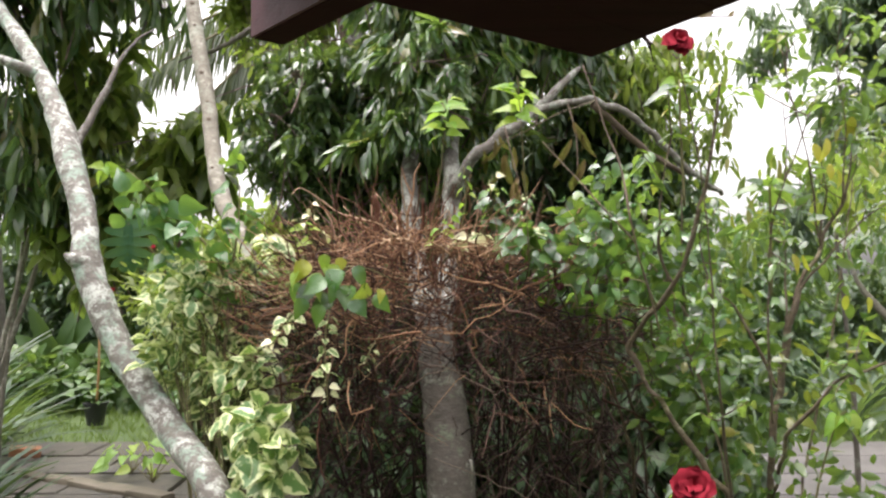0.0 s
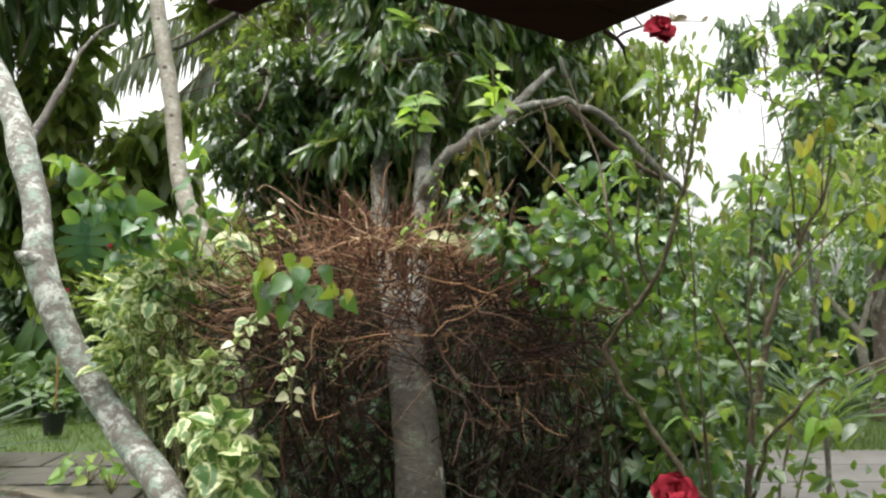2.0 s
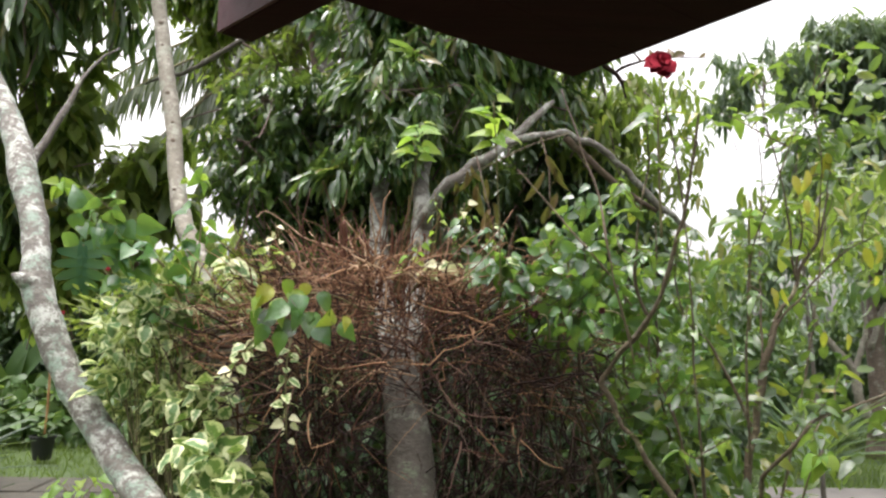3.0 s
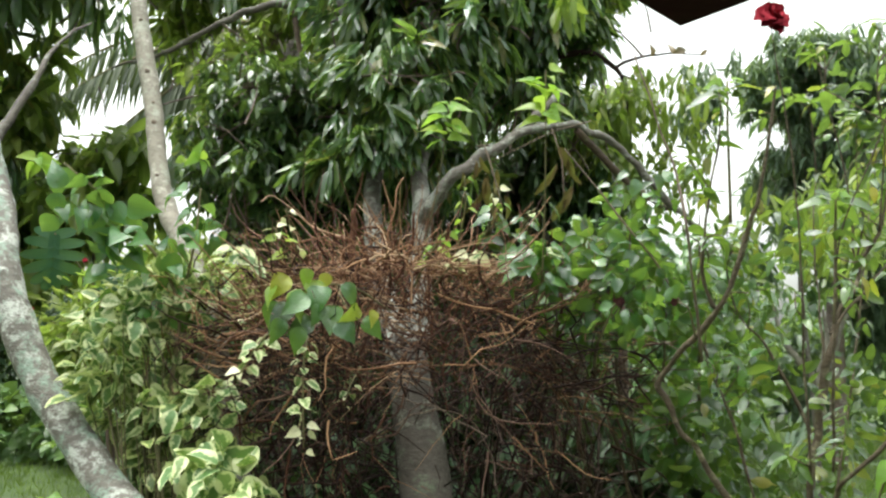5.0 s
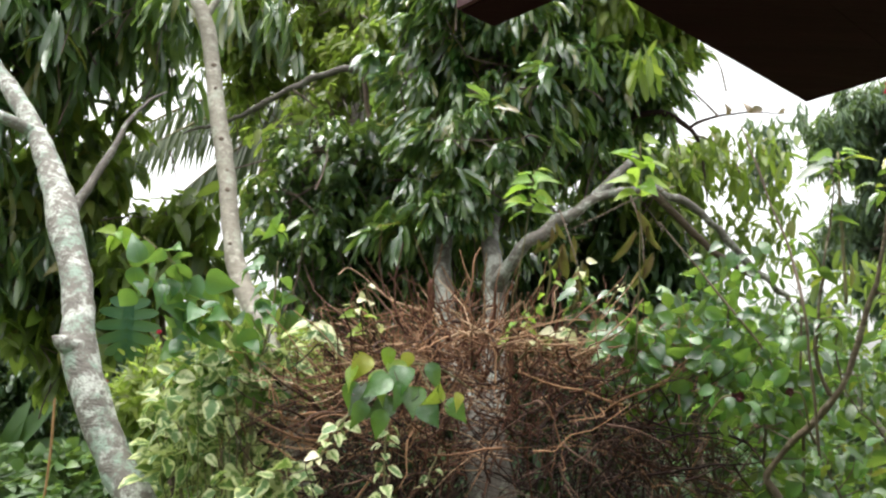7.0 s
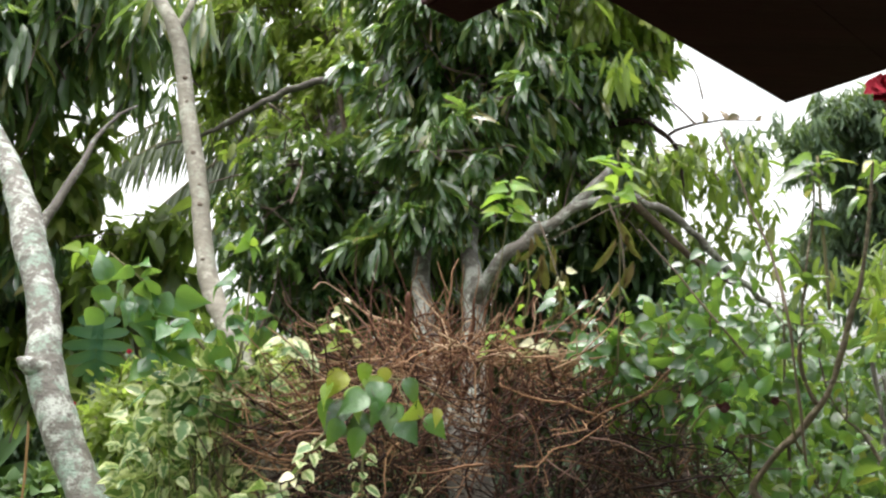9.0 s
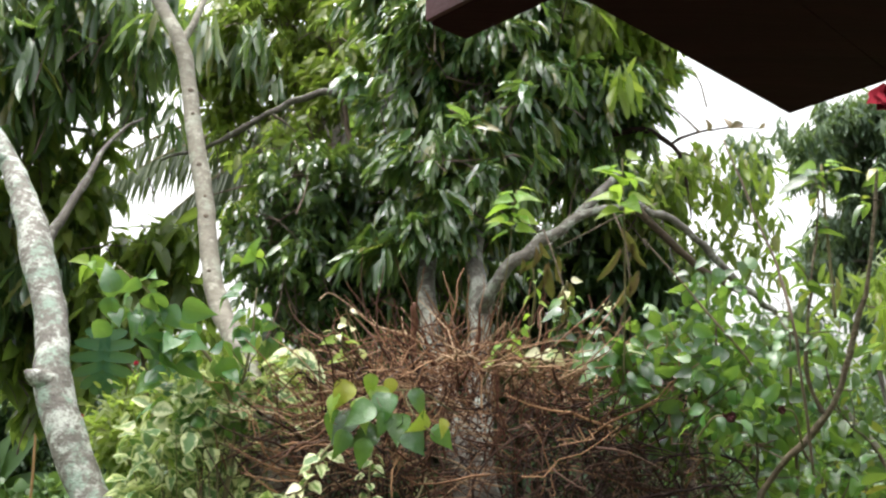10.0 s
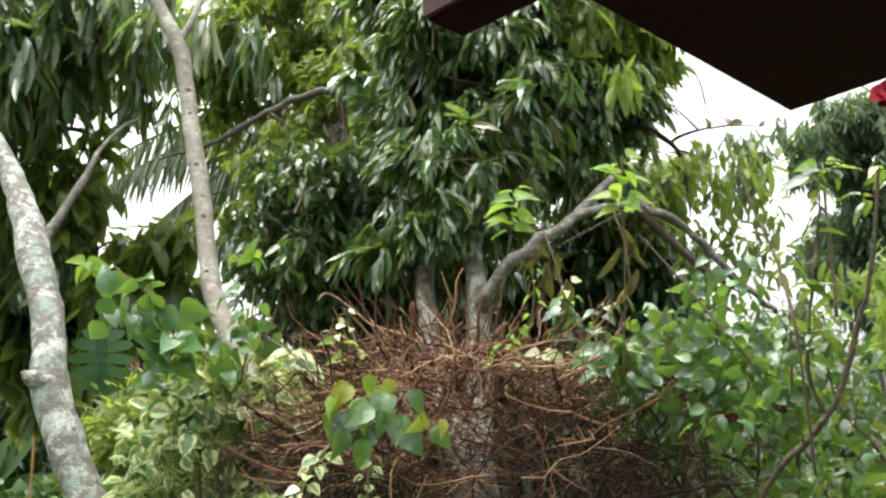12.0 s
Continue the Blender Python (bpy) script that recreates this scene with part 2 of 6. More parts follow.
M_plastic = flat_mat("black_plastic", (0.018, 0.019, 0.022), (0.026, 0.027, 0.03), 4, 0.4, 0.1)
M_soil = flat_mat("soil", (0.05, 0.035, 0.025), (0.09, 0.065, 0.045), 12, 0.95, 0.9)
M_brick = flat_mat("terracotta", (0.34, 0.15, 0.08), (0.42, 0.20, 0.11), 8, 0.8, 0.5)
M_bamboo = flat_mat("bamboo_stake", (0.36, 0.20, 0.09), (0.48, 0.29, 0.13), 6, 0.5, 0.2, (3, 3, 1))
M_wall = flat_mat("house_plaster", (0.24, 0.21, 0.17), (0.31, 0.28, 0.23), 1.2, 0.85, 0.2)
M_tiles = flat_mat("porch_floor", (0.055, 0.035, 0.028), (0.085, 0.055, 0.042), 2.0, 0.4, 0.1)
M_bark_trunk = bark_mat("brown_grey_bark", (0.07, 0.052, 0.042), (0.19, 0.145, 0.115), (0.36, 0.33, 0.29), 0.04)
M_limp = leaf_mat("limp_leaf", (0.24, 0.36, 0.05), (0.34, 0.44, 0.06), (0.48, 0.50, 0.09), 0.4, single=True, sheer=0.6, rib=0.2)
M_dry = leaf_mat("dry_leaf", (0.10, 0.06, 0.03), (0.18, 0.11, 0.055), (0.30, 0.20, 0.10), 0.7, single=True, sheer=0.2, spec=0.2)
M_split = leaf_mat("split_leaf", (0.026, 0.085, 0.042), (0.045, 0.125, 0.06), (0.08, 0.18, 0.08), 0.3, single=True, sheer=0.2, spec=0.3, rib=0.25, coat=0.15)
M_scar = flat_mat("bare_wood", (0.44, 0.43, 0.39), (0.62, 0.60, 0.55), 20, 0.8, 0.3)
M_petal = Mat("red_petal", 0.8, spec=0.1)
M_petal.color(M_petal.mix(M_petal.noise(M_petal.coord(), 40, 3), (0.16, 0.008, 0.018), (0.36, 0.026, 0.045)))
M_petal = M_petal.m


# ---- mesh helpers ----
def mesh_from(name, verts, faces, mat, uv=None, smooth=True):
    """One mesh from arrays; faces all of one size; uv per vertex."""
    verts, faces = np.asarray(verts, float), np.asarray(faces, int)
    me = bpy.data.meshes.new(name)
    me.vertices.add(len(verts))
    me.vertices.foreach_set("co", verts.ravel())
    k = faces.shape[1]
    me.loops.add(faces.size)
    me.loops.foreach_set("vertex_index", faces.ravel())
    me.polygons.add(len(faces))
    me.polygons.foreach_set("loop_start", np.arange(len(faces)) * k)
    me.polygons.foreach_set("loop_total", np.full(len(faces), k))
    if smooth:
        me.polygons.foreach_set("use_smooth", np.ones(len(faces), bool))
    if uv is not None:
        layer = me.uv_layers.new(name="UVMap")
        layer.data.foreach_set("uv", np.asarray(uv)[faces.ravel()].ravel())
    me.update(calc_edges=True)
    me.validate()
    if mat:
        me.materials.append(mat)
    return me


def put(name, me, parent=None, label="", kind=""):
    ob = new(name, me)
    if parent:
        ob.parent = parent
    return tagged(ob, label, kind=kind)


def thing(name, place, label, category, group="", kind=""):
    ob = new(name)
    ob.empty_display_size = 0.1
    ob.location = place
    bpy.context.view_layer.update()
    return tagged(ob, label, category, group, kind)


def child(name, me, parent, label="", kind=""):
    """A part whose mesh is given in world metres."""
    ob = put(name, me, parent, label, kind)
    if parent.parent is None and parent.data is None:
        ob.matrix_parent_inverse = Matrix.Translation(parent.location).inverted()
    return ob


def spline(pts, n):
    """A Catmull-Rom line through pts (rows of any width), n points."""
    p = np.asarray(pts, float)
    p = np.vstack([2 * p[0] - p[1], p, 2 * p[-1] - p[-2]])
    u = np.linspace(0, len(p) - 3 - 1e-6, n)
    i = u.astype(int)
    t = (u - i)[:, None]
    a, b, c, d = p[i], p[i + 1], p[i + 2], p[i + 3]
    return 0.5 * (2 * b + (c - a) * t + (2 * a - 5 * b + 4 * c - d) * t**2 + (3 * b - a - 3 * c + d) * t**3)


def unit(v):
    v = np.asarray(v, float)
    return v / np.maximum(np.linalg.norm(v, axis=-1, keepdims=True), 1e-9)


def tubes(lines, sides):
    """Verts and quads of many tubes: lines is (N, K, 4): x y z radius."""
    lines = np.asarray(lines, float)
    n, k, _ = lines.shape
    c, r = lines[..., :3], lines[..., 3]
    tan = unit(np.gradient(c, axis=1))
    ref = np.where(np.abs(tan[..., 2:3]) > 0.9, np.array([1.0, 0, 0]), np.array([0, 0, 1.0]))
    ref = np.broadcast_to(ref[:, :1], tan.shape)
    a = unit(np.cross(tan, ref))
    b = np.cross(tan, a)
    ang = np.linspace(0, 2 * np.pi, sides, endpoint=False)
    ring = a[:, :, None] * np.cos(ang)[:, None] + b[:, :, None] * np.sin(ang)[:, None]
    v = c[:, :, None] + ring * r[:, :, None, None]
    base = np.arange(n)[:, None, None] * k * sides + np.arange(k - 1)[None, :, None] * sides
    j = np.arange(sides)[None, None]
    j2 = (j + 1) % sides
    f = np.stack([base + j, base + j2, base + sides + j2, base + sides + j], -1)
    return v.reshape(-1, 3), f.reshape(-1, 4)


def limb(name, pts, mat, parent, sides=14, n=28, rough=0.10, label="", tip=True):
    """One trunk or limb: a knotty tapered tube along pts (x y z radius)."""
    line = spline(pts, n)
    for i in range(1, n - 1):
        q = Vector(line[i, :3])
        line[i, :3] += np.array([noise.noise(q * 11), noise.noise(q * 11 + Vector((7, 0, 0))), noise.noise(q * 11 + Vector((0, 9, 0)))]) * min(line[i, 3], 0.010) * 5 * rough
    v, f = tubes(line[None], sides)
    v = v.reshape(n, sides, 3)
    for i in range(n):
        for s in range(sides):
            q = Vector(v[i, s])
            k = 1 + rough * (noise.noise(q * 9) + 0.6 * noise.noise(q * 23))
            v[i, s] = line[i, :3] + (v[i, s] - line[i, :3]) * k
    v = np.vstack([v.reshape(-1, 3), line[:1, :3], line[-1:, :3]])
    last = n * sides
    caps = [[last, (s + 1) % sides, s, last] for s in range(sides)]
    caps += [[last + 1, (n - 1) * sides + s, (n - 1) * sides + (s + 1) % sides, last + 1] for s in range(sides)]
    me = bpy.data.meshes.new(name)
    me.from_pydata(v.tolist(), [], f.tolist() + [c[:3] for c in caps])
    me.polygons.foreach_set("use_smooth", np.ones(len(me.polygons), bool))
    me.materials.append(mat)
    return child(name, me, parent, label)


LANCE = [0.0, 0.62, 0.95, 1.0, 0.72, 0.0]
OVATE = [0.10, 0.74, 1.0, 0.86, 0.46, 0.0]
HEART = [0.30, 0.94, 1.0, 0.78, 0.40, 0.0]
ROUND_HEART = [0.22, 0.72, 0.97, 1.0, 0.90, 0.70, 0.42, 0.15, 0.0]
POINTED_HEART = [0.16, 0.50, 0.84, 1.0, 0.95, 0.74, 0.42, 0.15, 0.0]
ROUND_OVATE = [0.08, 0.40, 0.74, 0.95, 1.0, 0.90, 0.66, 0.34, 0.0]
STRAP = [0.7, 0.9, 1.0, 0.9, 0.6, 0.0]


def leaf_arrays(pos, axis, nor, length, width, profile, fold=0.25, curl=0.3, ripple=0.0, rand=None):
    """Verts, quads and uv of many leaves; each lies along axis from pos, faces nor, and droops by curl of its length."""
    pos, axis, nor = np.asarray(pos, float), unit(axis), np.asarray(nor, float)
    n, k = len(pos), len(profile)
    side = unit(np.cross(axis, nor))
    up = np.cross(side, axis)
    length, width = np.broadcast_to(length, n), np.broadcast_to(width, n)
    curl = np.broadcast_to(curl, n)
    v = np.linspace(0, 1, k)
    if k == 6:
        v = np.array([0, 0.14, 0.36, 0.62, 0.84, 1.0])
    if k == 9:
        v = np.array([0, 0.05, 0.14, 0.27, 0.42, 0.58, 0.75, 0.89, 1.0])
    w = np.asarray(profile)
    out = np.empty((n, k, 3, 3))
    g = rand if rand is not None else rng
    wave = g.uniform(-1, 1, (n, k, 3)) * ripple
    for ci, u in enumerate((-1.0, 0.0, 1.0)):
        along = v[None] * length[:, None]
        across = u * w[None] * width[:, None] * 0.5
        lift = fold * np.abs(across) - curl[:, None] * (v[None] ** 2) * length[:, None] + wave[:, :, ci] * length[:, None]
        out[:, :, ci] = pos[:, None] + axis[:, None] * along[..., None] + side[:, None] * across[..., None] + up[:, None] * lift[..., None]
    base = np.arange(n)[:, None, None] * k * 3 + np.arange(k - 1)[None, :, None] * 3
    c = np.arange(2)[None, None]
    f = np.stack([base + c, base + c + 1, base + c + 4, base + c + 3], -1).reshape(-1, 4)
    uv = np.empty((k, 3, 2))
    uv[..., 0] = np.array([0.0, 0.5, 1.0])
    uv[..., 1] = v[:, None]
    return out.reshape(-1, 3), f, np.tile(uv.reshape(-1, 2), (n, 1))


def leaf_mesh(name, mat, *args, **kw):
    v, f, uv = leaf_arrays(*args, **kw)
    return mesh_from(name, v, f, mat, uv)


def leaf_frame(pos, axis, nor, size):
    a = Vector(axis).normalized()
    s = a.cross(Vector(nor)).normalized()
    u = s.cross(a)
    m = Matrix((s, a, u)).transposed().to_4x4()
    return Matrix.Translation(pos) @ m @ Matrix.Scale(size, 4)


def single_leaves(kinds, places, parent, label=""):
    """Leaves that can be told apart: objects of their own on a few shared meshes, each 1 long along y."""
    for i, (p, a, nrm, size) in enumerate(places):
        ob = new("leaf", kinds[i % len(kinds)])
        ob.parent = parent
        ob.matrix_parent_inverse = Matrix.Translation(parent.location).inverted()
        ob.matrix_basis = leaf_frame(p, a, nrm, size)
        if label:
            ob["label"] = label


def leaf_kinds(name, mat, profile, width, count=6, fold=0.3, curl=0.25, ripple=0.02, seed=1):
    g = np.random.default_rng(seed)
    kinds = []
    for _ in range(count):
        v, f, uv = leaf_arrays([[0, 0, 0]], [[0, 1, 0]], [[0, 0, 1]], 1.0, width * g.uniform(0.85, 1.15), profile, fold * g.uniform(0.4, 1.5), curl * g.uniform(0.2, 1.9), ripple, g)
        kinds.append(mesh_from(name, v, f, mat, uv))
    return kinds


def in_blobs(g, blobs, n, shell=0.35):
    """n places in a few ellipsoids (centre, radii), denser towards their skins; and the way outwards."""
    vol = np.array([np.prod(b[1]) ** 0.8 for b in blobs])
    which = g.choice(len(blobs), n, p=vol / vol.sum())
    d = unit(g.normal(size=(n, 3)))
    r = (shell + (1 - shell) * g.random(n)) ** 0.6
    r = r * g.uniform(0.8, 1.12, n)
    c = np.array([b[0] for b in blobs])[which]
    s = np.array([b[1] for b in blobs])[which]
    return c + d * s * r[:, None], d


def clumps(g, blobs, n, per, size):
    """Shoot tips gathered in n clumps, with gaps between them."""
    c, d = in_blobs(g, blobs, n, 0.2)
    off = g.normal(0, 0.6, (n * per, 3)) * size
    return np.repeat(c, per, 0) + off * [1, 1, 0.7], unit(np.repeat(d, per, 0) + unit(off) * 0.6)


def drooping(g, tips, per, length, width, droop=0.9, spread=1.0):
    """Whorls of hanging leaves at shoot tips."""
    n = len(tips) * per
    pos = np.repeat(tips, per, 0) + g.normal(0, 0.025, (n, 3)) + np.array([0, 0, 1]) * g.uniform(-0.02, 0.10, (n, 1))
    ang = g.uniform(0, 2 * np.pi, n)
    out = np.stack([np.cos(ang), np.sin(ang), np.zeros(n)], 1) * spread
    axis = unit(out + np.array([0, 0, -1]) * g.gamma(3, droop / 2.2, (n, 1)) + g.normal(0, 0.3, (n, 3)))
    nor = unit(out * 0.7 + np.array([0, 0, 1]) + g.normal(0, 0.45, (n, 3)))
    k = g.uniform(0.6, 1.15, n)
    return pos, axis, nor, length * k, width * k * g.uniform(0.8, 1.15, n)


def whorls(g, tips, outward, per, length, width, sag=0.8):
    """Bunches of lance leaves that fan out from each shoot tip and hang; a bunch shares one lean and one size."""
    n = len(tips) * per
    lead = unit(np.asarray(outward) * [0.8, 0.8, 0.3] + g.normal(0, 0.35, (len(tips), 3)) + np.array([0, 0, -1]) * g.gamma(3, sag / 3, (len(tips), 1)))
    lead = np.repeat(lead, per, 0)
    axis = unit(lead + unit(g.normal(size=(n, 3)) * [1, 1, 0.55]) * g.uniform(0.35, 1.0, (n, 1)) + [0, 0, -0.25])
    pos = np.repeat(tips, per, 0) - lead * g.uniform(0, 0.05, (n, 1)) + g.normal(0, 0.008, (n, 3))
    nor = unit(np.array([0, -0.25, 1.0]) - lead * 0.5 + g.normal(0, 0.4, (n, 3)))
    k = np.repeat(g.uniform(0.75, 1.15, len(tips)), per) * g.uniform(0.65, 1.1, n)
    return pos, axis, nor, length * k, width * k * g.uniform(0.75, 1.2, n)


def shoots(tips, outward, g, r=0.0035, sides=4):
    """Thin branches that reach from inside the crown out to the shoot tips."""
    tips, outward = tips[::2], outward[::2]
    n = len(tips)
    root = tips - unit(outward * [1, 1, 0.5] + [0, 0, -0.5] + g.normal(0, 0.5, (n, 3))) * [1, 1, -1] * g.uniform(0.12, 0.42, (n, 1))
    mid = (tips + root) / 2 + g.normal(0, 0.04, (n, 3)) + [0, 0, 0.04]
    u = np.linspace(0, 1, 5)[None, :, None]
    line = root[:, None] * (1 - u) ** 2 + 2 * mid[:, None] * u * (1 - u) + tips[:, None] * u**2
    rad = r * (1.3 - u) * g.uniform(0.6, 1.4, (n, 1, 1))
    return tubes(np.concatenate([line, rad], -1), sides)


def box(bm, lo, hi):
    vs = bmesh.ops.create_cube(bm, size=1.0)["verts"]
    lo, hi = Vector(lo), Vector(hi)
    for v in vs:
        v.co = Vector([lo[i] + (v.co[i] + 0.5) * (hi[i] - lo[i]) for i in range(3)])
    return vs


def finish(bm, name, mat, bevel=0.0):
    if bevel:
        bmesh.ops.bevel(bm, geom=bm.edges[:], offset=bevel, segments=2, affect="EDGES", profile=0.6)
    me = bpy.data.meshes.new(name)
    bm.normal_update()
    bm.to_mesh(me)
    bm.free()
    me.materials.append(mat)
    return me


# ---- ground, path, porch ----
def ground():
    bm = bmesh.new()
    n, span = 90, 3.0
    xs = [math.copysign(abs(i / n) ** span * 900, i) for i in range(-n, n + 1)]
    grid = [[bm.verts.new((x, y + 6, 0.05 * noise.noise(Vector((x, y, 0)) * 0.35) - 0.03 if abs(x) < 30 and abs(y) < 30 else -0.03)) for x in xs] for y in xs]
    for j in range(2 * n):
        for i in range(2 * n):
            bm.faces.new((grid[j][i], grid[j][i + 1], grid[j + 1][i + 1], grid[j + 1][i]))
    ob = put("ground", finish(bm, "ground", M_lawn))
    return tagged(ob, "wet green lawn soil round the house", "ground", kind="structure")


ground()


def added_dark_bed():
    """Dark bed added under the shrubs to cut light bouncing up from the ground."""
    bm = bmesh.new()
    g = random.Random(2)
    rings = []
    for k, s in enumerate((0.02, 0.5, 0.85, 1.0)):
        rings.append([bm.verts.new((0.35 + 2.3 * s * math.cos(a * math.pi / 24) * (1 + 0.08 * math.sin(a * 0.7)), 3.45 + 1.4 * s * math.sin(a * math.pi / 24), 0.06 - 0.09 * s * s + g.uniform(-0.01, 0.01))) for a in range(48)])
    for p, q in zip(rings, rings[1:]):
        for a in range(48):
            bm.faces.new((p[a], q[a], q[(a + 1) % 48], p[(a + 1) % 48]))
    bm.faces.new(rings[0])
    bmesh.ops.recalc_face_normals(bm, faces=bm.faces[:])
    tagged(put("added_dark_bed", finish(bm, "added_dark_bed", M_soil)), "dark ground bed added under the shrubs against bounce light", "garden bed", kind="structure")


added_dark_bed()


def lawn():
    g = np.random.default_rng(3)
    n = 26000
    pos = np.stack([g.uniform(-7, 8, n), g.uniform(7.3, 12.5, n), np.full(n, -0.03)], 1)
    nor = unit(np.stack([g.normal(size=n), g.normal(size=n), np.full(n, 0.3)], 1))
    axis = unit(np.stack([g.normal(0, 0.35, n), g.normal(0, 0.35, n), np.ones(n)], 1))
    me = leaf_mesh("grass", M_grass, pos, axis, nor, g.uniform(0.05, 0.14, n), 0.009, [1.0, 0.8, 0.0], 0.1, 0.25, rand=g)
    tagged(put("grass", me), "short wet green grass on the lawn", "grass", kind="stuff")


lawn()


def path():
    """A paved path across the garden: slabs bedded in a dark strip, with a raised mossy edge."""
    bm = bmesh.new()
    box(bm, (-9, 5.0, -0.06), (12, 7.42, 0.012))
    bed = tagged(put("pavement", finish(bm, "pavement", M_kerb)), "paved garden path of worn wet stone slabs", "path", kind="structure")
    g = random.Random(5)
    y = 5.02
    for row in range(4):
        d = 0.58
        x = -9 + g.uniform(0, 0.6)
        while x < 11.5:
            w = g.uniform(0.55, 1.0) if x < 1.5 else g.uniform(2.4, 3.2)
            gap = 0.012 if x < 1.5 else 0.004
            bm = bmesh.new()
            box(bm, (-w / 2 + gap, -d / 2 + gap, 0), (w / 2 - gap, d / 2 - gap, 0.03))
            for v in bm.verts:
                v.co.x += g.uniform(-0.02, 0.02)
                v.co.y += g.uniform(-0.018, 0.018)
            me = finish(bm, "slab", M_road if x > 1.5 else M_slab, 0.006)
            ob = put("slab", me, bed)
            tilt = 0.7 if x < 1.5 else 0.05
            ob.matrix_basis = pose(x + w / 2, y + d / 2, 0.012, g.uniform(-tilt, tilt), g.uniform(-tilt, tilt), g.uniform(-tilt, tilt))
            x += w
        y += d + 0.02
    g = random.Random(9)
    kerb = thing("kerb", (-3, 6.4, 0), "low mossy stone edging beside the paved path", "kerb", kind="structure")
    x, y = -4.3, 6.72
    while x < -2.0:
        w = g.uniform(0.24, 0.36)
        bm = bmesh.new()
        box(bm, (-w / 2, -0.06, 0), (w / 2, 0.06, 0.055))
        for v in bm.verts:
            v.co += Vector((g.uniform(-1, 1), g.uniform(-1, 1), g.uniform(-1, 1))) * 0.012
        ob = put("stone", finish(bm, "stone", M_kerb, 0.012), kerb)
        ob.matrix_basis = pose(x + 3, y - 6.4, 0.02, 0, 0, -27)
        x += w * 0.9
        y -= w * 0.46
    bm = bmesh.new()
    box(bm, (-0.12, -0.06, 0), (0.12, 0.06, 0.08))
    ob = tagged(put("broken_brick", finish(bm, "broken_brick", M_brick, 0.015)), "worn orange terracotta brick lying by the path", "brick")
    ob.matrix_world = pose(-3.50, 6.75, 0.05, 4, 6, 25)


path()


def porch():
    """The porch roof over the camera: a corner of dark red boards with a rafter end. The unseen wall and floor behind
    are added to limit light.
    """
    tip, along, inn = Vector((0.325, 1.735, 0)), Vector((-0.78, -0.626, 0)), Vector((0.47, -0.883, 0))
    roof = thing("porch_roof", (0.3, 0.5, 2.03), "dark red-brown timber eave of a porch roof", "roof", kind="structure")
    rise = 0.0
    for i in range(18):
        # boards side by side, parallel to the front edge
        a = tip + inn * (i * 0.18) if i else tip
        b = tip + inn * (i * 0.18 + 0.1795)
        bm = bmesh.new()
        ends = [a, a + along * 4.2, b + along * 4.2, b]
        low = [bm.verts.new((p.x, p.y, 2.03 + rise)) for p in ends]
        top = [bm.verts.new((p.x, p.y, 2.055 + rise)) for p in ends]
        bm.faces.new(low)
        bm.faces.new(top[::-1])
        for k in range(4):
            bm.faces.new((low[k], top[k], top[(k + 1) % 4], low[(k + 1) % 4]))
        bmesh.ops.recalc_face_normals(bm, faces=bm.faces[:])
        child("board", finish(bm, "board", M_soffit_shade, 0.0012), roof)
    # the roof sheet over the boards, and the fascia strips along the two edges
    bm = bmesh.new()
    far = tip + inn * 3.3
    ends = [tip, tip + along * 4.2, far + along * 4.2, far]
    low = [bm.verts.new((p.x, p.y, 2.058)) for p in ends]
    top = [bm.verts.new((p.x, p.y, 2.10)) for p in ends]
    bm.faces.new(low)
    bm.faces.new(top[::-1])
    for k in range(4):
        bm.faces.new((low[k], top[k], top[(k + 1) % 4], low[(k + 1) % 4]))
    bmesh.ops.recalc_face_normals(bm, faces=bm.faces[:])
    child("sheet", finish(bm, "sheet", M_soffit_shade), roof)
    # rafter end under the front edge; the shade below is in its dark colour
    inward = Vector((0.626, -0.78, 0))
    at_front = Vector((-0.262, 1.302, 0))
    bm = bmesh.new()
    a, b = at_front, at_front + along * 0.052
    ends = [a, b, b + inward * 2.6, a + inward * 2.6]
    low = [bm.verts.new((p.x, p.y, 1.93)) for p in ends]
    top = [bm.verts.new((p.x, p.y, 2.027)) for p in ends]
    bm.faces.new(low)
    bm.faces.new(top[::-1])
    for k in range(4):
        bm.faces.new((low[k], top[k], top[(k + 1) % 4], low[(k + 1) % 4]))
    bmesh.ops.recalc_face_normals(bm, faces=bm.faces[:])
    child("rafter", finish(bm, "rafter", M_soffit_shade, 0.003), roof, "rafter end, underside shade in its dark colour")
    # thin board added so the rafter's lit side is lighter red
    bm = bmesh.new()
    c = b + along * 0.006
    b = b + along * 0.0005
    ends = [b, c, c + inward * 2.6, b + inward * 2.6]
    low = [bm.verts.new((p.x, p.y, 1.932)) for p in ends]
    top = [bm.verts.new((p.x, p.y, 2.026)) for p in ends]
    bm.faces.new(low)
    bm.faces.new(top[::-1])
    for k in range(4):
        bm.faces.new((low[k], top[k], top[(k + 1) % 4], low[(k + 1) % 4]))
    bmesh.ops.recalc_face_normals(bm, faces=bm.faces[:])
    child("lit_side_board", finish(bm, "lit_side_board", M_redwood_lit, 0.001), roof, "thin red board added as the lit side of the rafter")
    # unseen wall and dark floor, added to cut front sky and bounce light
    bm = bmesh.new()
    box(bm, (-7, -2.8, -0.03), (7, -2.6, 3.6))
    tagged(put("unseen_wall_south", finish(bm, "unseen_wall_south", M_wall)), "unseen plastered house wall, added behind the porch to block front sky", "wall", kind="structure")
    bm = bmesh.new()
    box(bm, (-2.6, -2.39, -0.02), (1.6, 1.0, 0.06))
    tagged(put("floor", finish(bm, "floor", M_tiles, 0.01)), "unseen reddish brown porch floor, kept dark against bounce light", "floor", kind="structure")


porch()


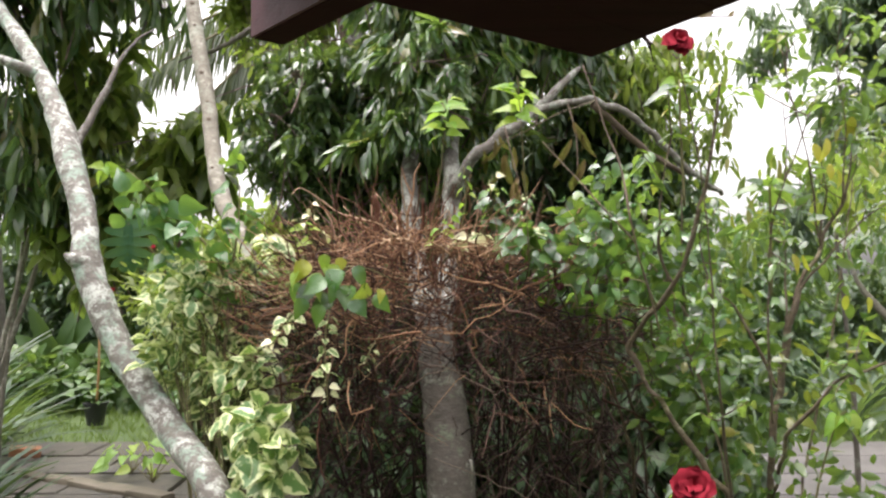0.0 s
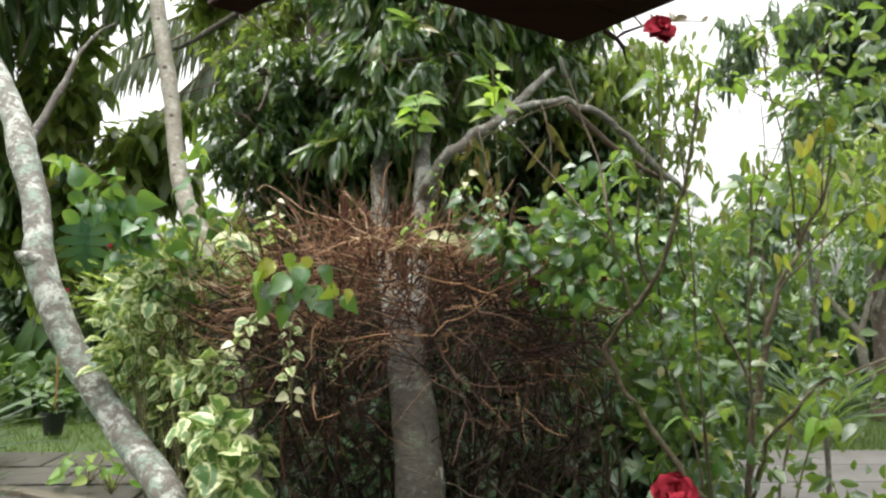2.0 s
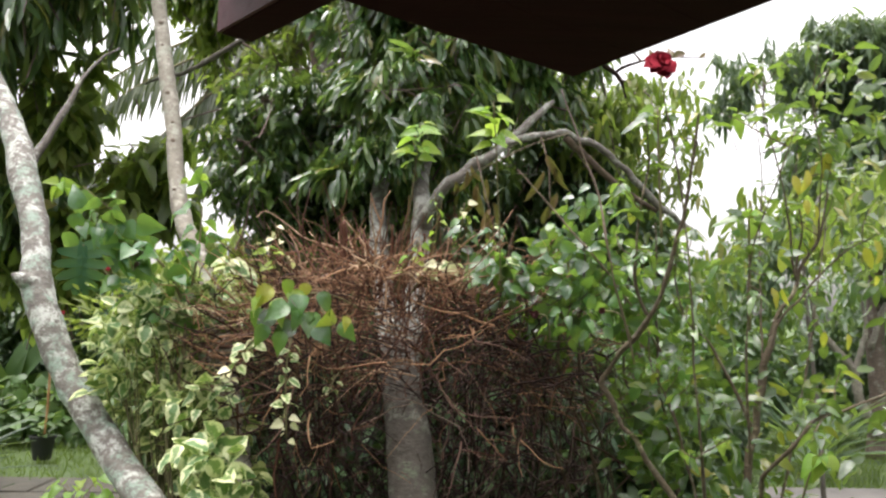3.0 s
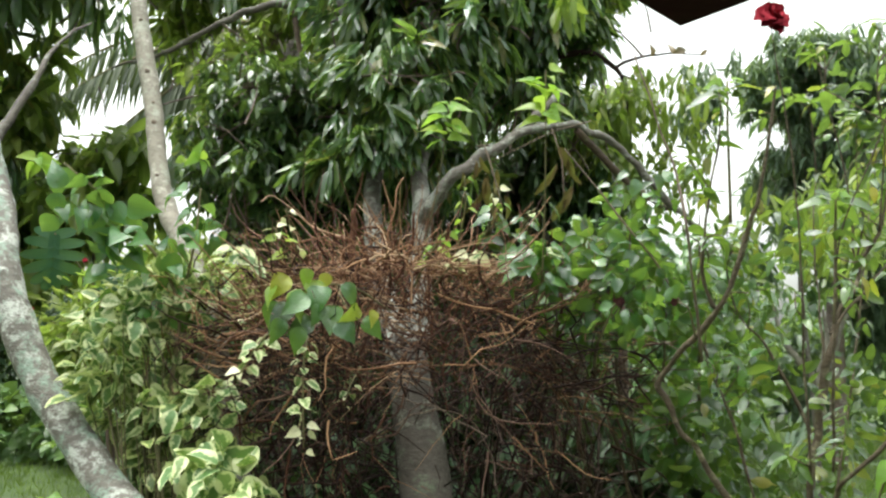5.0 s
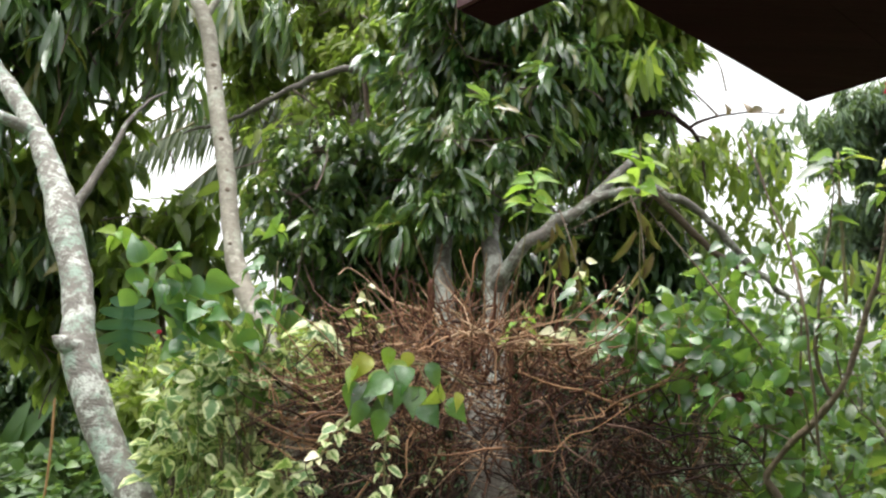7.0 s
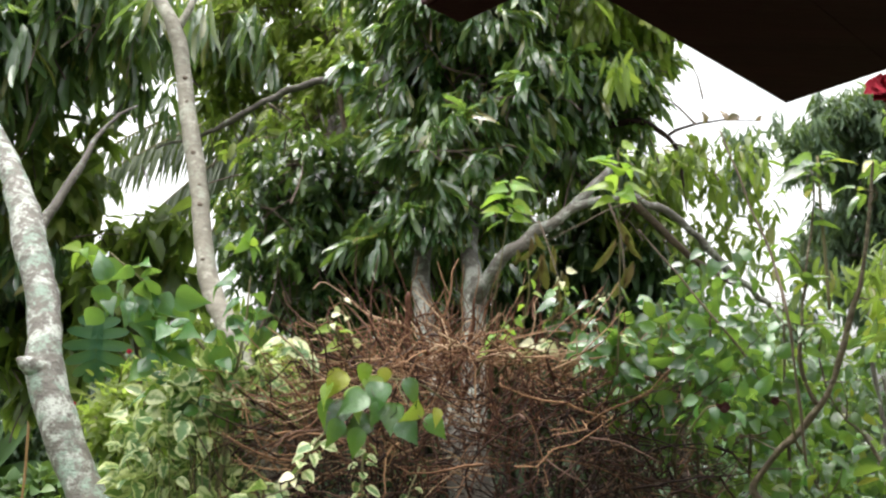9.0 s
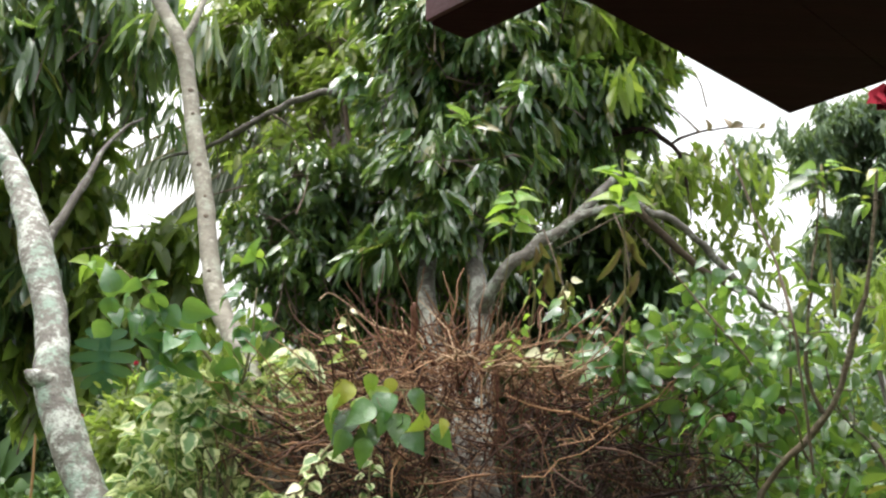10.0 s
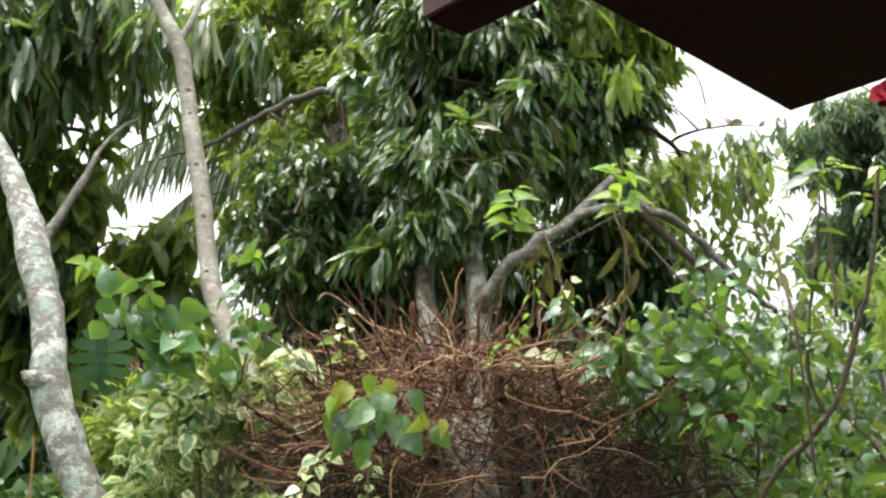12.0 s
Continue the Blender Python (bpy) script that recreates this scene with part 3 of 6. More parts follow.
# ---- trees ----
def lichen_tree():
    t = thing("lichen_tree", (-0.5, 2.35, 0), "slim leaning tree with pale lichen-spotted bark", "tree")
    limb("trunk", [(-0.48, 2.33, -0.05, 0.075), (-0.60, 2.46, 0.55, 0.062), (-0.74, 2.60, 0.86, 0.056), (-0.96, 2.84, 1.02, 0.052), (-1.20, 2.98, 1.29, 0.052), (-1.36, 3.08, 1.57, 0.056),
                   (-1.45, 3.22, 1.80, 0.048), (-1.62, 3.43, 2.10, 0.055), (-1.82, 3.68, 2.40, 0.044), (-2.10, 3.95, 2.72, 0.04), (-2.40, 4.2, 3.05, 0.034), (-2.7, 4.4, 3.6, 0.026)], M_bark_lichen, t, 18, 70, 0.14)
    limb("side_limb", [(-1.62, 3.43, 2.04, 0.024), (-1.60, 3.52, 2.17, 0.019), (-1.57, 3.64, 2.35, 0.016), (-1.55, 3.75, 2.53, 0.011), (-1.52, 3.9, 2.70, 0.007), (-1.46, 4.0, 2.80, 0.004)], M_bark_grey_shade, t, 10, 30, 0.25)
    limb("side_limb", [(-1.90, 3.75, 2.50, 0.026), (-2.05, 3.70, 2.56, 0.024), (-2.25, 3.66, 2.60, 0.022), (-2.7, 3.7, 2.75, 0.018)], M_bark_lichen, t, 10, 18, 0.12)
    limb("stub", [(-1.37, 3.07, 1.60, 0.036), (-1.395, 3.05, 1.61, 0.030), (-1.425, 3.03, 1.625, 0.014), (-1.435, 3.025, 1.63, 0.006)], M_bark_lichen, t, 10, 8, 0.2)


lichen_tree()


def pale_tree():
    t = thing("pale_tree", (-0.5, 2.75, 0), "slender leaning tree with pale brown knotted bark", "tree")
    limb("trunk", [(-0.50, 2.72, -0.05, 0.075), (-0.56, 2.80, 0.81, 0.064), (-0.60, 2.93, 1.02, 0.06), (-0.67, 3.07, 1.21, 0.056), (-0.74, 3.2, 1.46, 0.048), (-0.85, 3.33, 1.72, 0.042), (-0.96, 3.47, 1.89, 0.037),
                   (-1.04, 3.6, 2.11, 0.036), (-1.10, 3.73, 2.35, 0.036), (-1.19, 3.87, 2.65, 0.037), (-1.27, 4.0, 2.95, 0.036), (-1.34, 4.06, 3.2, 0.035), (-1.49, 4.15, 3.46, 0.031), (-1.7, 4.25, 3.9, 0.025)], M_bark_pale, t, 16, 64, 0.1)
    limb("side_limb", [(-1.33, 4.06, 3.2, 0.02), (-1.29, 4.12, 3.36, 0.016), (-1.28, 4.3, 3.65, 0.012)], M_bark_pale, t, 10, 12, 0.1)


pale_tree()


def knots():
    """Dark branch scars up the pale trunk."""
    t = bpy.data.objects["pale_tree"]
    for x, y, z, r in ((-1.015, 3.53, 2.03, 0.007), (-1.07, 3.66, 2.27, 0.009), (-1.088, 3.70, 2.36, 0.006), (-1.135, 3.76, 2.51, 0.009), (-1.205, 3.87, 2.77, 0.007), (-1.235, 3.93, 2.90, 0.010)):
        bm = bmesh.new()
        bmesh.ops.create_uvsphere(bm, u_segments=10, v_segments=6, radius=r)
        for v in bm.verts:
            v.co = Vector((v.co.x * 1.3, v.co.y * 0.6, v.co.z)) * (1 + 0.3 * noise.noise(v.co * 90)) + Vector((x, y - 0.033, z))
        child("knot", finish(bm, "knot", M_bark_brown), t, "dark branch scar")


knots()

MAIN = [((0.04, 4.40, 3.40), (0.60, 0.6, 0.9)), ((-0.12, 4.65, 2.55), (0.5, 0.40, 0.5)),
        ((0.5, 4.5, 3.08), (0.5, 0.5, 0.5)), ((-0.02, 4.0, 2.72), (0.42, 0.16, 0.36)), ((0.92, 4.5, 3.25), (0.22, 0.25, 0.3))]
DARK = [((1.4, 5.6, 2.15), (0.42, 0.3, 0.5)), ((0.75, 5.5, 2.3), (0.62, 0.4, 0.62)), ((-0.3, 5.9, 2.2), (0.9, 0.4, 0.75)), ((0.1, 6.2, 3.2), (0.6, 0.4, 0.6))]


def mango_tree():
    t = thing("mango_tree", (0.05, 2.9, 0), "large mango tree with grey bark and drooping dark green leaves", "tree")
    limb("trunk", [(0.05, 2.86, -0.05, 0.115), (0.04, 2.92, 0.45, 0.095), (0.03, 3.02, 0.77, 0.09), (0.01, 3.16, 0.98, 0.088), (-0.02, 3.30, 1.2, 0.082), (-0.04, 3.40, 1.34, 0.076), (-0.045, 3.46, 1.41, 0.050), (-0.045, 3.50, 1.44, 0.012)], M_bark_grey_shade, t, 20, 56, 0.1)
    limb("left_limb", [(-0.04, 3.38, 1.28, 0.058), (-0.085, 3.50, 1.45, 0.054), (-0.122, 3.70, 1.62, 0.050), (-0.155, 3.95, 1.83, 0.046), (-0.175, 4.12, 2.1, 0.042), (-0.16, 4.3, 2.4, 0.04), (-0.3, 4.4, 3.0, 0.04), (-0.5, 4.5, 3.6, 0.02)], M_bark_limb_lit, t, 14, 40, 0.1)
    limb("right_limb", [(-0.03, 3.38, 1.28, 0.058), (0.0, 3.50, 1.45, 0.054), (0.022, 3.65, 1.62, 0.051), (0.035, 3.8, 1.82, 0.048), (0.045, 3.93, 2.05, 0.044), (0.05, 4.12, 2.3, 0.04), (0.2, 4.4, 3.0, 0.04), (0.3, 4.5, 3.7, 0.02)], M_bark_limb_lit, t, 14, 40, 0.1)
    limb("bent_limb", [(0.05, 3.85, 1.93, 0.036), (0.10, 3.72, 2.06, 0.032), (0.20, 3.68, 2.15, 0.028), (0.31, 3.68, 2.24, 0.024), (0.45, 3.69, 2.325, 0.020), (0.65, 3.71, 2.375, 0.016), (0.81, 3.74, 2.35, 0.016),
                       (0.98, 3.78, 2.25, 0.015), (1.20, 3.85, 2.06, 0.016), (1.38, 3.95, 1.96, 0.010)], M_bark_limb_lit, t, 14, 110, 0.34)
    limb("broken_stub", [(0.42, 3.69, 2.31, 0.022), (0.52, 3.74, 2.42, 0.018), (0.62, 3.8, 2.52, 0.017), (0.66, 3.83, 2.56, 0.010)], M_bark_limb_lit, t, 10, 16, 0.2)
    limb("low_limb", [(0.70, 3.72, 2.36, 0.018), (0.85, 3.80, 2.26, 0.016), (1.0, 3.86, 2.15, 0.015), (1.18, 3.88, 2.05, 0.012)], M_bark_brown, t, 8, 20, 0.15)
    limb("far_limb", [(-0.25, 4.5, 3.02, 0.026), (-0.62, 4.45, 3.14, 0.021), (-0.95, 4.5, 3.05, 0.017), (-1.25, 4.6, 2.9, 0.013), (-1.6, 4.8, 2.85, 0.006)], M_bark_grey_shade, t, 10, 40, 0.3)
    limb("dark_limb", [(0.35, 4.6, 3.3, 0.02), (0.60, 4.6, 3.05, 0.018), (0.80, 4.5, 2.98, 0.017), (0.98, 4.4, 2.96, 0.016), (1.13, 4.4, 2.86, 0.013), (1.18, 4.4, 2.69, 0.009), (1.2, 4.42, 2.5, 0.004)], M_twig_dark, t, 10, 26, 0.22)
    limb("dark_limb", [(1.10, 4.4, 2.89, 0.010), (1.18, 4.4, 2.94, 0.008), (1.38, 4.4, 2.99, 0.005), (1.62, 4.4, 3.0, 0.003)], M_twig_dark, t, 8, 16, 0.2)
    limb("dark_limb", [(-0.40, 4.5, 2.66, 0.010), (-0.75, 4.5, 2.70, 0.008), (-1.05, 4.55, 2.66, 0.006), (-1.35, 4.6, 2.58, 0.003)], M_bark_brown, t, 7, 20, 0.25)
    limb("dark_limb", [(-0.60, 4.46, 3.13, 0.016), (-0.58, 4.5, 2.95, 0.014), (-0.54, 4.5, 2.8, 0.012), (-0.62, 4.5, 2.6, 0.007)], M_bark_brown, t, 8, 16, 0.2)
    bm = bmesh.new()
    bmesh.ops.create_uvsphere(bm, u_segments=12, v_segments=8, radius=0.03)
    for v in bm.verts:
        v.co = Vector((v.co.x * 0.45, v.co.y * 0.3, v.co.z * 1.15)) * (1 + 0.35 * noise.noise(v.co * 60)) + Vector((0.101, 3.015, 0.835))
    child("bark_scar", finish(bm, "bark_scar", M_scar), t, "pale patch of bare wood")
    g = np.random.default_rng(11)
    tips, d = clumps(g, MAIN, 300, 5, 0.13)
    v, f = shoots(tips, d, g)
    child("branchwork", mesh_from("branchwork", v, f, M_bark_brown), t, kind="stuff")
    child("crown", leaf_mesh("crown", M_mango, *whorls(g, tips, d, 13, 0.165, 0.030, 0.7), LANCE, 0.5, g.uniform(0.05, 0.55, 13 * len(tips)), 0.055, rand=g), t, kind="stuff")
    tips, _ = clumps(g, [((0.72, 4.3, 3.62), (0.34, 0.2, 0.24)), ((0.6, 4.1, 3.45), (0.2, 0.12, 0.14)), ((0.98, 4.45, 3.45), (0.22, 0.2, 0.22)), ((0.60, 4.05, 3.42), (0.16, 0.08, 0.12))], 36, 5, 0.07)
    child("young_foliage", leaf_mesh("young_foliage", M_mango_light, *drooping(g, tips, 7, 0.17, 0.044, 1.6), LANCE, 0.35, 0.2, 0.025, rand=g), t, "pale yellow-green young leaves", kind="stuff")
    tips = np.concatenate([g.normal((0.66, 3.75, 2.92), (0.05, 0.04, 0.05), (5, 3)), g.normal((1.20, 4.0, 2.66), (0.11, 0.06, 0.10), (7, 3))])
    child("hanging_foliage", leaf_mesh("hanging_foliage", M_limp_many, *drooping(g, tips, 4, 0.15, 0.036, 2.2), LANCE, 0.35, 0.15, 0.025, rand=g), t, "limp yellow-green young leaves", kind="stuff")
    # low bunches that hang before the two limbs
    h = np.random.default_rng(12)
    tips, d = clumps(h, [((-0.20, 3.98, 2.32), (0.16, 0.07, 0.10)), ((0.06, 3.95, 2.50), (0.15, 0.07, 0.10)), ((-0.34, 4.1, 2.25), (0.12, 0.10, 0.12))], 11, 4, 0.07)
    child("low_foliage", leaf_mesh("low_foliage", M_mango, *whorls(h, tips, d, 11, 0.16, 0.030, 0.7), LANCE, 0.5, h.uniform(0.05, 0.5, 11 * len(tips)), 0.055, rand=h), t, kind="stuff")
    limb("hanging_twig", [(1.13, 4.4, 2.86, 0.006), (1.22, 4.2, 2.72, 0.005), (1.26, 4.1, 2.5, 0.0035), (1.24, 4.05, 2.2, 0.002)], M_bark_brown, t, 6, 20, 0.4)
    tips = np.array([1.25, 4.08, 2.39]) + g.uniform(-1, 1, (85, 3)) * [0.21, 0.12, 0.32]
    child("fine_foliage", leaf_mesh("fine_foliage", M_olive, *drooping(g, tips, 5, 0.085, 0.03, 1.0), OVATE, 0.35, 0.2, 0.025, rand=g), t, kind="stuff")


mango_tree()


def crown_tree(name, label, base, trunk, blobs, count, per, length, width, mat, seed, droop=0.9, profile=LANCE, bark=None):
    """A tree further back: trunk, thin branches and a crown of leaves."""
    t = thing(name, base, label, "tree")
    bark = bark or M_bark_brown
    limb("trunk", trunk, bark, t, 12, 26, 0.1)
    g = np.random.default_rng(seed)
    tips, d = clumps(g, blobs, count // 5, 5, length * 0.75)
    v, f = shoots(tips, d, g, 0.004)
    child("branchwork", mesh_from("branchwork", v, f, bark), t, kind="stuff")
    child("crown", leaf_mesh("crown", mat, *drooping(g, tips, per, length, width, droop), profile, 0.4, g.uniform(0.02, 0.42, per * len(tips)), 0.03, rand=g), t, kind="stuff")
    return t


# the shade deep behind the bent limb is put into this tree's leaf colour
crown_tree("mango_tree", "dense mango tree behind the garden shrubs, shade in its leaf colour", (0.4, 5.9, 0), [(0.4, 5.9, -0.05, 0.12), (0.35, 5.9, 1.2, 0.10), (0.3, 6.0, 2.4, 0.07), (0.2, 6.1, 3.6, 0.03)], DARK, 1300, 10, 0.17, 0.045, M_strap_shaded, 21, 0.7)
crown_tree("mango_tree", "mango tree with long hanging dark leaves beside the palm", (-3.6, 5.2, 0), [(-3.9, 5.4, -0.05, 0.11), (-3.8, 5.3, 1.2, 0.09), (-3.6, 5.2, 2.4, 0.07), (-3.0, 4.9, 3.6, 0.03)],
           [((-1.55, 5.6, 3.85), (0.36, 0.25, 0.32)), ((-2.5, 4.9, 3.75), (0.95, 0.7, 0.7)), ((-2.85, 5.2, 2.45), (0.62, 0.4, 0.6)), ((-1.95, 4.6, 3.62), (0.62, 0.3, 0.36)), ((-2.38, 4.75, 2.98), (0.3, 0.3, 0.27)), ((-2.85, 4.8, 3.1), (0.42, 0.3, 0.45))], 560, 10, 0.27, 0.046, M_mango_dark, 22, 1.7)
crown_tree("dark_leaved_tree", "bushy tree of dark glossy leaves with yellow-green tips", (-0.8, 4.9, 0), [(-0.8, 4.9, -0.05, 0.06), (-0.8, 4.9, 1.0, 0.05), (-0.78, 4.8, 2.0, 0.035), (-0.75, 4.7, 2.6, 0.015)],
           [((-0.78, 4.6, 2.45), (0.38, 0.42, 0.48)), ((-0.55, 4.7, 2.2), (0.4, 0.4, 0.4))], 700, 11, 0.088, 0.034, M_deep, 28, 0.7, OVATE)
crown_tree("young_tree", "broad-leaved young tree in the shade of the palms", (-1.9, 5.4, 0), [(-1.6, 5.6, -0.05, 0.025), (-1.7, 5.5, 1.0, 0.022), (-1.82, 5.4, 2.0, 0.018), (-1.85, 5.3, 2.5, 0.015)],
           [((-1.85, 5.3, 2.2), (0.42, 0.3, 0.36)), ((-2.3, 5.5, 1.9), (0.4, 0.3, 0.4)), ((-2.32, 5.3, 2.70), (0.28, 0.25, 0.42)), ((-2.7, 5.4, 2.3), (0.3, 0.25, 0.4))], 270, 9, 0.20, 0.08, M_olive, 23, 0.8, OVATE)
crown_tree("light_tree", "yellow-green backlit tree behind the mango", (-0.9, 6.3, 0), [(-0.9, 6.3, -0.05, 0.08), (-0.9, 6.3, 2.0, 0.06), (-0.95, 6.2, 3.6, 0.03), (-1.0, 6.2, 4.3, 0.015)],
           [((-1.15, 6.0, 4.2), (0.75, 0.4, 0.62)), ((-0.75, 5.6, 3.7), (0.4, 0.3, 0.4)), ((-1.0, 5.4, 2.65), (0.34, 0.3, 0.28)), ((-0.9, 5.4, 3.0), (0.3, 0.2, 0.3)), ((-1.6, 6.1, 3.8), (0.35, 0.3, 0.42))], 900, 10, 0.125, 0.04, M_mango_light, 24, 0.7)
crown_tree("light_tree", "olive-green thin-leaved tree beyond the bent limb", (1.7, 6.0, 0), [(1.75, 6.0, -0.05, 0.05), (1.7, 6.0, 1.5, 0.04), (1.65, 5.9, 2.4, 0.025), (1.6, 5.8, 3.0, 0.012)],
           [((1.15, 5.3, 2.75), (0.34, 0.3, 0.32)), ((1.45, 5.6, 2.2), (0.26, 0.3, 0.25)), ((1.4, 5.4, 2.85), (0.22, 0.25, 0.36))], 190, 9, 0.15, 0.04, M_olive, 25, 0.9)
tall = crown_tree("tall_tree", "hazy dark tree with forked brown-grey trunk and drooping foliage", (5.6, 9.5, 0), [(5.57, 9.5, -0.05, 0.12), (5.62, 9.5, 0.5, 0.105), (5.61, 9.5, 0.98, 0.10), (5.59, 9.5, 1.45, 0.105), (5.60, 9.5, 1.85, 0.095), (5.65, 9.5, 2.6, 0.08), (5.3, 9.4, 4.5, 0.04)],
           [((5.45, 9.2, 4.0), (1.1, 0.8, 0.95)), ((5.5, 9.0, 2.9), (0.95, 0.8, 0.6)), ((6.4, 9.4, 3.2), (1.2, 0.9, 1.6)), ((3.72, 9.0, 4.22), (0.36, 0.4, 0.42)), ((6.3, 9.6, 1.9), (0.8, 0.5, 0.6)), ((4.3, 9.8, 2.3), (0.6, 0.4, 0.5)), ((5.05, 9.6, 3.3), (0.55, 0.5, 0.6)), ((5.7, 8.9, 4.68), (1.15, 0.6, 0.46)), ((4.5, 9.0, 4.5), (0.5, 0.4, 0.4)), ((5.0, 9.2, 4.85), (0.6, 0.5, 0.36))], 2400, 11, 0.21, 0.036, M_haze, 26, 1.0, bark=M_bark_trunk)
for name, pts in (("side_limb", [(5.58, 9.4, 0.24, 0.07), (5.30, 9.35, 0.66, 0.06), (5.24, 9.35, 1.0, 0.05), (4.98, 9.35, 1.30, 0.04), (4.82, 9.35, 1.54, 0.028), (4.7, 9.3, 1.9, 0.014)]),
                  ("side_limb", [(5.26, 9.35, 1.0, 0.04), (5.30, 9.3, 1.22, 0.034), (5.37, 9.3, 1.5, 0.026), (5.32, 9.3, 1.85, 0.014)]),
                  ("side_limb", [(5.48, 9.4, 1.26, 0.04), (5.65, 9.35, 1.78, 0.033), (6.0, 9.35, 1.95, 0.027), (6.2, 9.35, 2.12, 0.018), (6.45, 9.3, 2.4, 0.01)])):
    limb(name, pts, M_bark_pale, tall, 10, 26, 0.22)



def far_woods():
    """The wall of trees and shrubs beyond the garden."""
    g = np.random.default_rng(31)
    blobs = []
    for i in range(46):
        x = -13 + i * 0.62 + g.uniform(-0.3, 0.3)
        y = g.uniform(11, 15)
        top = g.uniform(2.0, 2.7) + (0.9 if -1 < x < 2.2 or x > 3.2 else 0)
        blobs.append(((x, y, top * 0.5), (0.75, 0.7, top * 0.55)))
    for i in range(36):
        blobs.append(((-17 + i * 1.05 + g.uniform(-0.3, 0.3), g.uniform(16, 18.5), 1.3), (1.2, 0.8, 1.7)))
    tips, _ = in_blobs(g, blobs, 6000)
    tips[:, 2] = np.abs(tips[:, 2])
    me = leaf_mesh("far_trees", M_far, *drooping(g, tips, 6, 0.29, 0.11, 0.7), OVATE, 0.3, 0.2, 0.02, rand=g)
    tagged(put("far_trees", me), "hazy band of trees and shrubs beyond the garden", "trees", kind="stuff")


far_woods()


def palm(base, heads, seed, name="coconut_palm", label="coconut palm with long drooping feathered fronds"):
    """A palm: ringed trunk and fronds, each a midrib with hanging leaflets. heads: way, length, rise, droop."""
    g = np.random.default_rng(seed)
    x, y, z = base
    t = thing(name, (x, y, 0), label, "palm")
    limb("trunk", [(x + 0.2, y, -0.05, 0.16), (x + 0.1, y, z * 0.5, 0.12), (x, y, z, 0.11)], M_bark_grey_shade, t, 12, 20, 0.08)
    for way, length, rise, droop in heads:
        k = 26
        u = np.linspace(0, 1, k)
        d = np.array([math.cos(radians(way)), math.sin(radians(way)), 0])
        c = np.array(base) + d * (u * length)[:, None] + np.array([0, 0, 1]) * (rise * u - droop * u**2)[:, None]
        rad = 0.028 * (1.05 - u)
        v, f = tubes(np.concatenate([c, rad[:, None]], 1)[None], 6)
        frond = child("frond", mesh_from("frond", v, f, M_twig_green), t)
        n = 66
        s = np.linspace(0.12, 0.99, n)
        p = np.stack([np.interp(s, u, c[:, i]) for i in range(3)], 1)
        tan = unit(np.stack([np.gradient(p[:, i]) for i in range(3)], 1))
        across = unit(np.cross(tan, [0, 0, 1.0]))
        allp, axs, nrs, ln = [], [], [], []
        for sg in (-1, 1):
            ax = unit(across * sg * g.uniform(0.15, 0.5, (n, 1)) + tan * g.uniform(0.15, 0.4, (n, 1)) + np.array([0, 0, -1]) * g.uniform(0.7, 1.3, (n, 1)))
            allp.append(p)
            axs.append(ax)
            nrs.append(unit(across * sg * 0.6 + np.array([0, 0, 1]) + g.normal(0, 0.2, (n, 3))))
            ln.append((0.22 + 0.36 * np.sin(np.pi * s**0.8)) * g.uniform(0.85, 1.1, n))
        me = leaf_mesh("feather_foliage", M_palm, np.vstack(allp), np.vstack(axs), np.vstack(nrs), np.hstack(ln), 0.026, [0.6, 1.0, 0.9, 0.5, 0.0], 0.4, 0.12, rand=g)
        ob = put("feather_foliage", me, frond, kind="stuff")


palm((-0.9, 7.6, 4.2), [(182, 2.1, -0.05, 0.85), (185, 1.8, -0.75, 0.75), (176, 2.6, 0.55, 1.5), (205, 1.2, -0.3, 1.6), (165, 1.9, 0.2, 1.7), (120, 2.4, 0.8, 1.4), (20, 2.2, 0.7, 1.6), (300, 2.0, 0.7, 1.6), (70, 2.2, 1.0, 1.4)], 41)
palm((-5.3, 9.2, 3.4), [(5, 2.2, 0.5, 1.2), (-25, 1.8, 0.3, 1.4), (60, 2.0, 0.9, 1.3), (120, 2.1, 0.7, 1.4), (180, 2.2, 0.6, 1.5), (240, 2.0, 0.5, 1.5), (300, 2.0, 0.3, 1.6)], 42)
palm((7.0, 9.2, 4.3), [(170, 2.4, 0.9, 1.8), (200, 2.3, 0.5, 1.9), (140, 2.4, 0.9, 1.6), (230, 2.2, 0.6, 1.6), (20, 2.2, 0.6, 1.6), (90, 2.2, 0.8, 1.5)], 43)


# ---- the trimmed bougainvillea and its neighbours ----
def each_twig(lines, sides, parent, mat=None):
    """Twigs that can be told apart, each an object of its own."""
    for one in lines:
        v, f = tubes(one[None], sides)
        child("twig", mesh_from("twig", v, f, mat or M_twig_tan), parent)


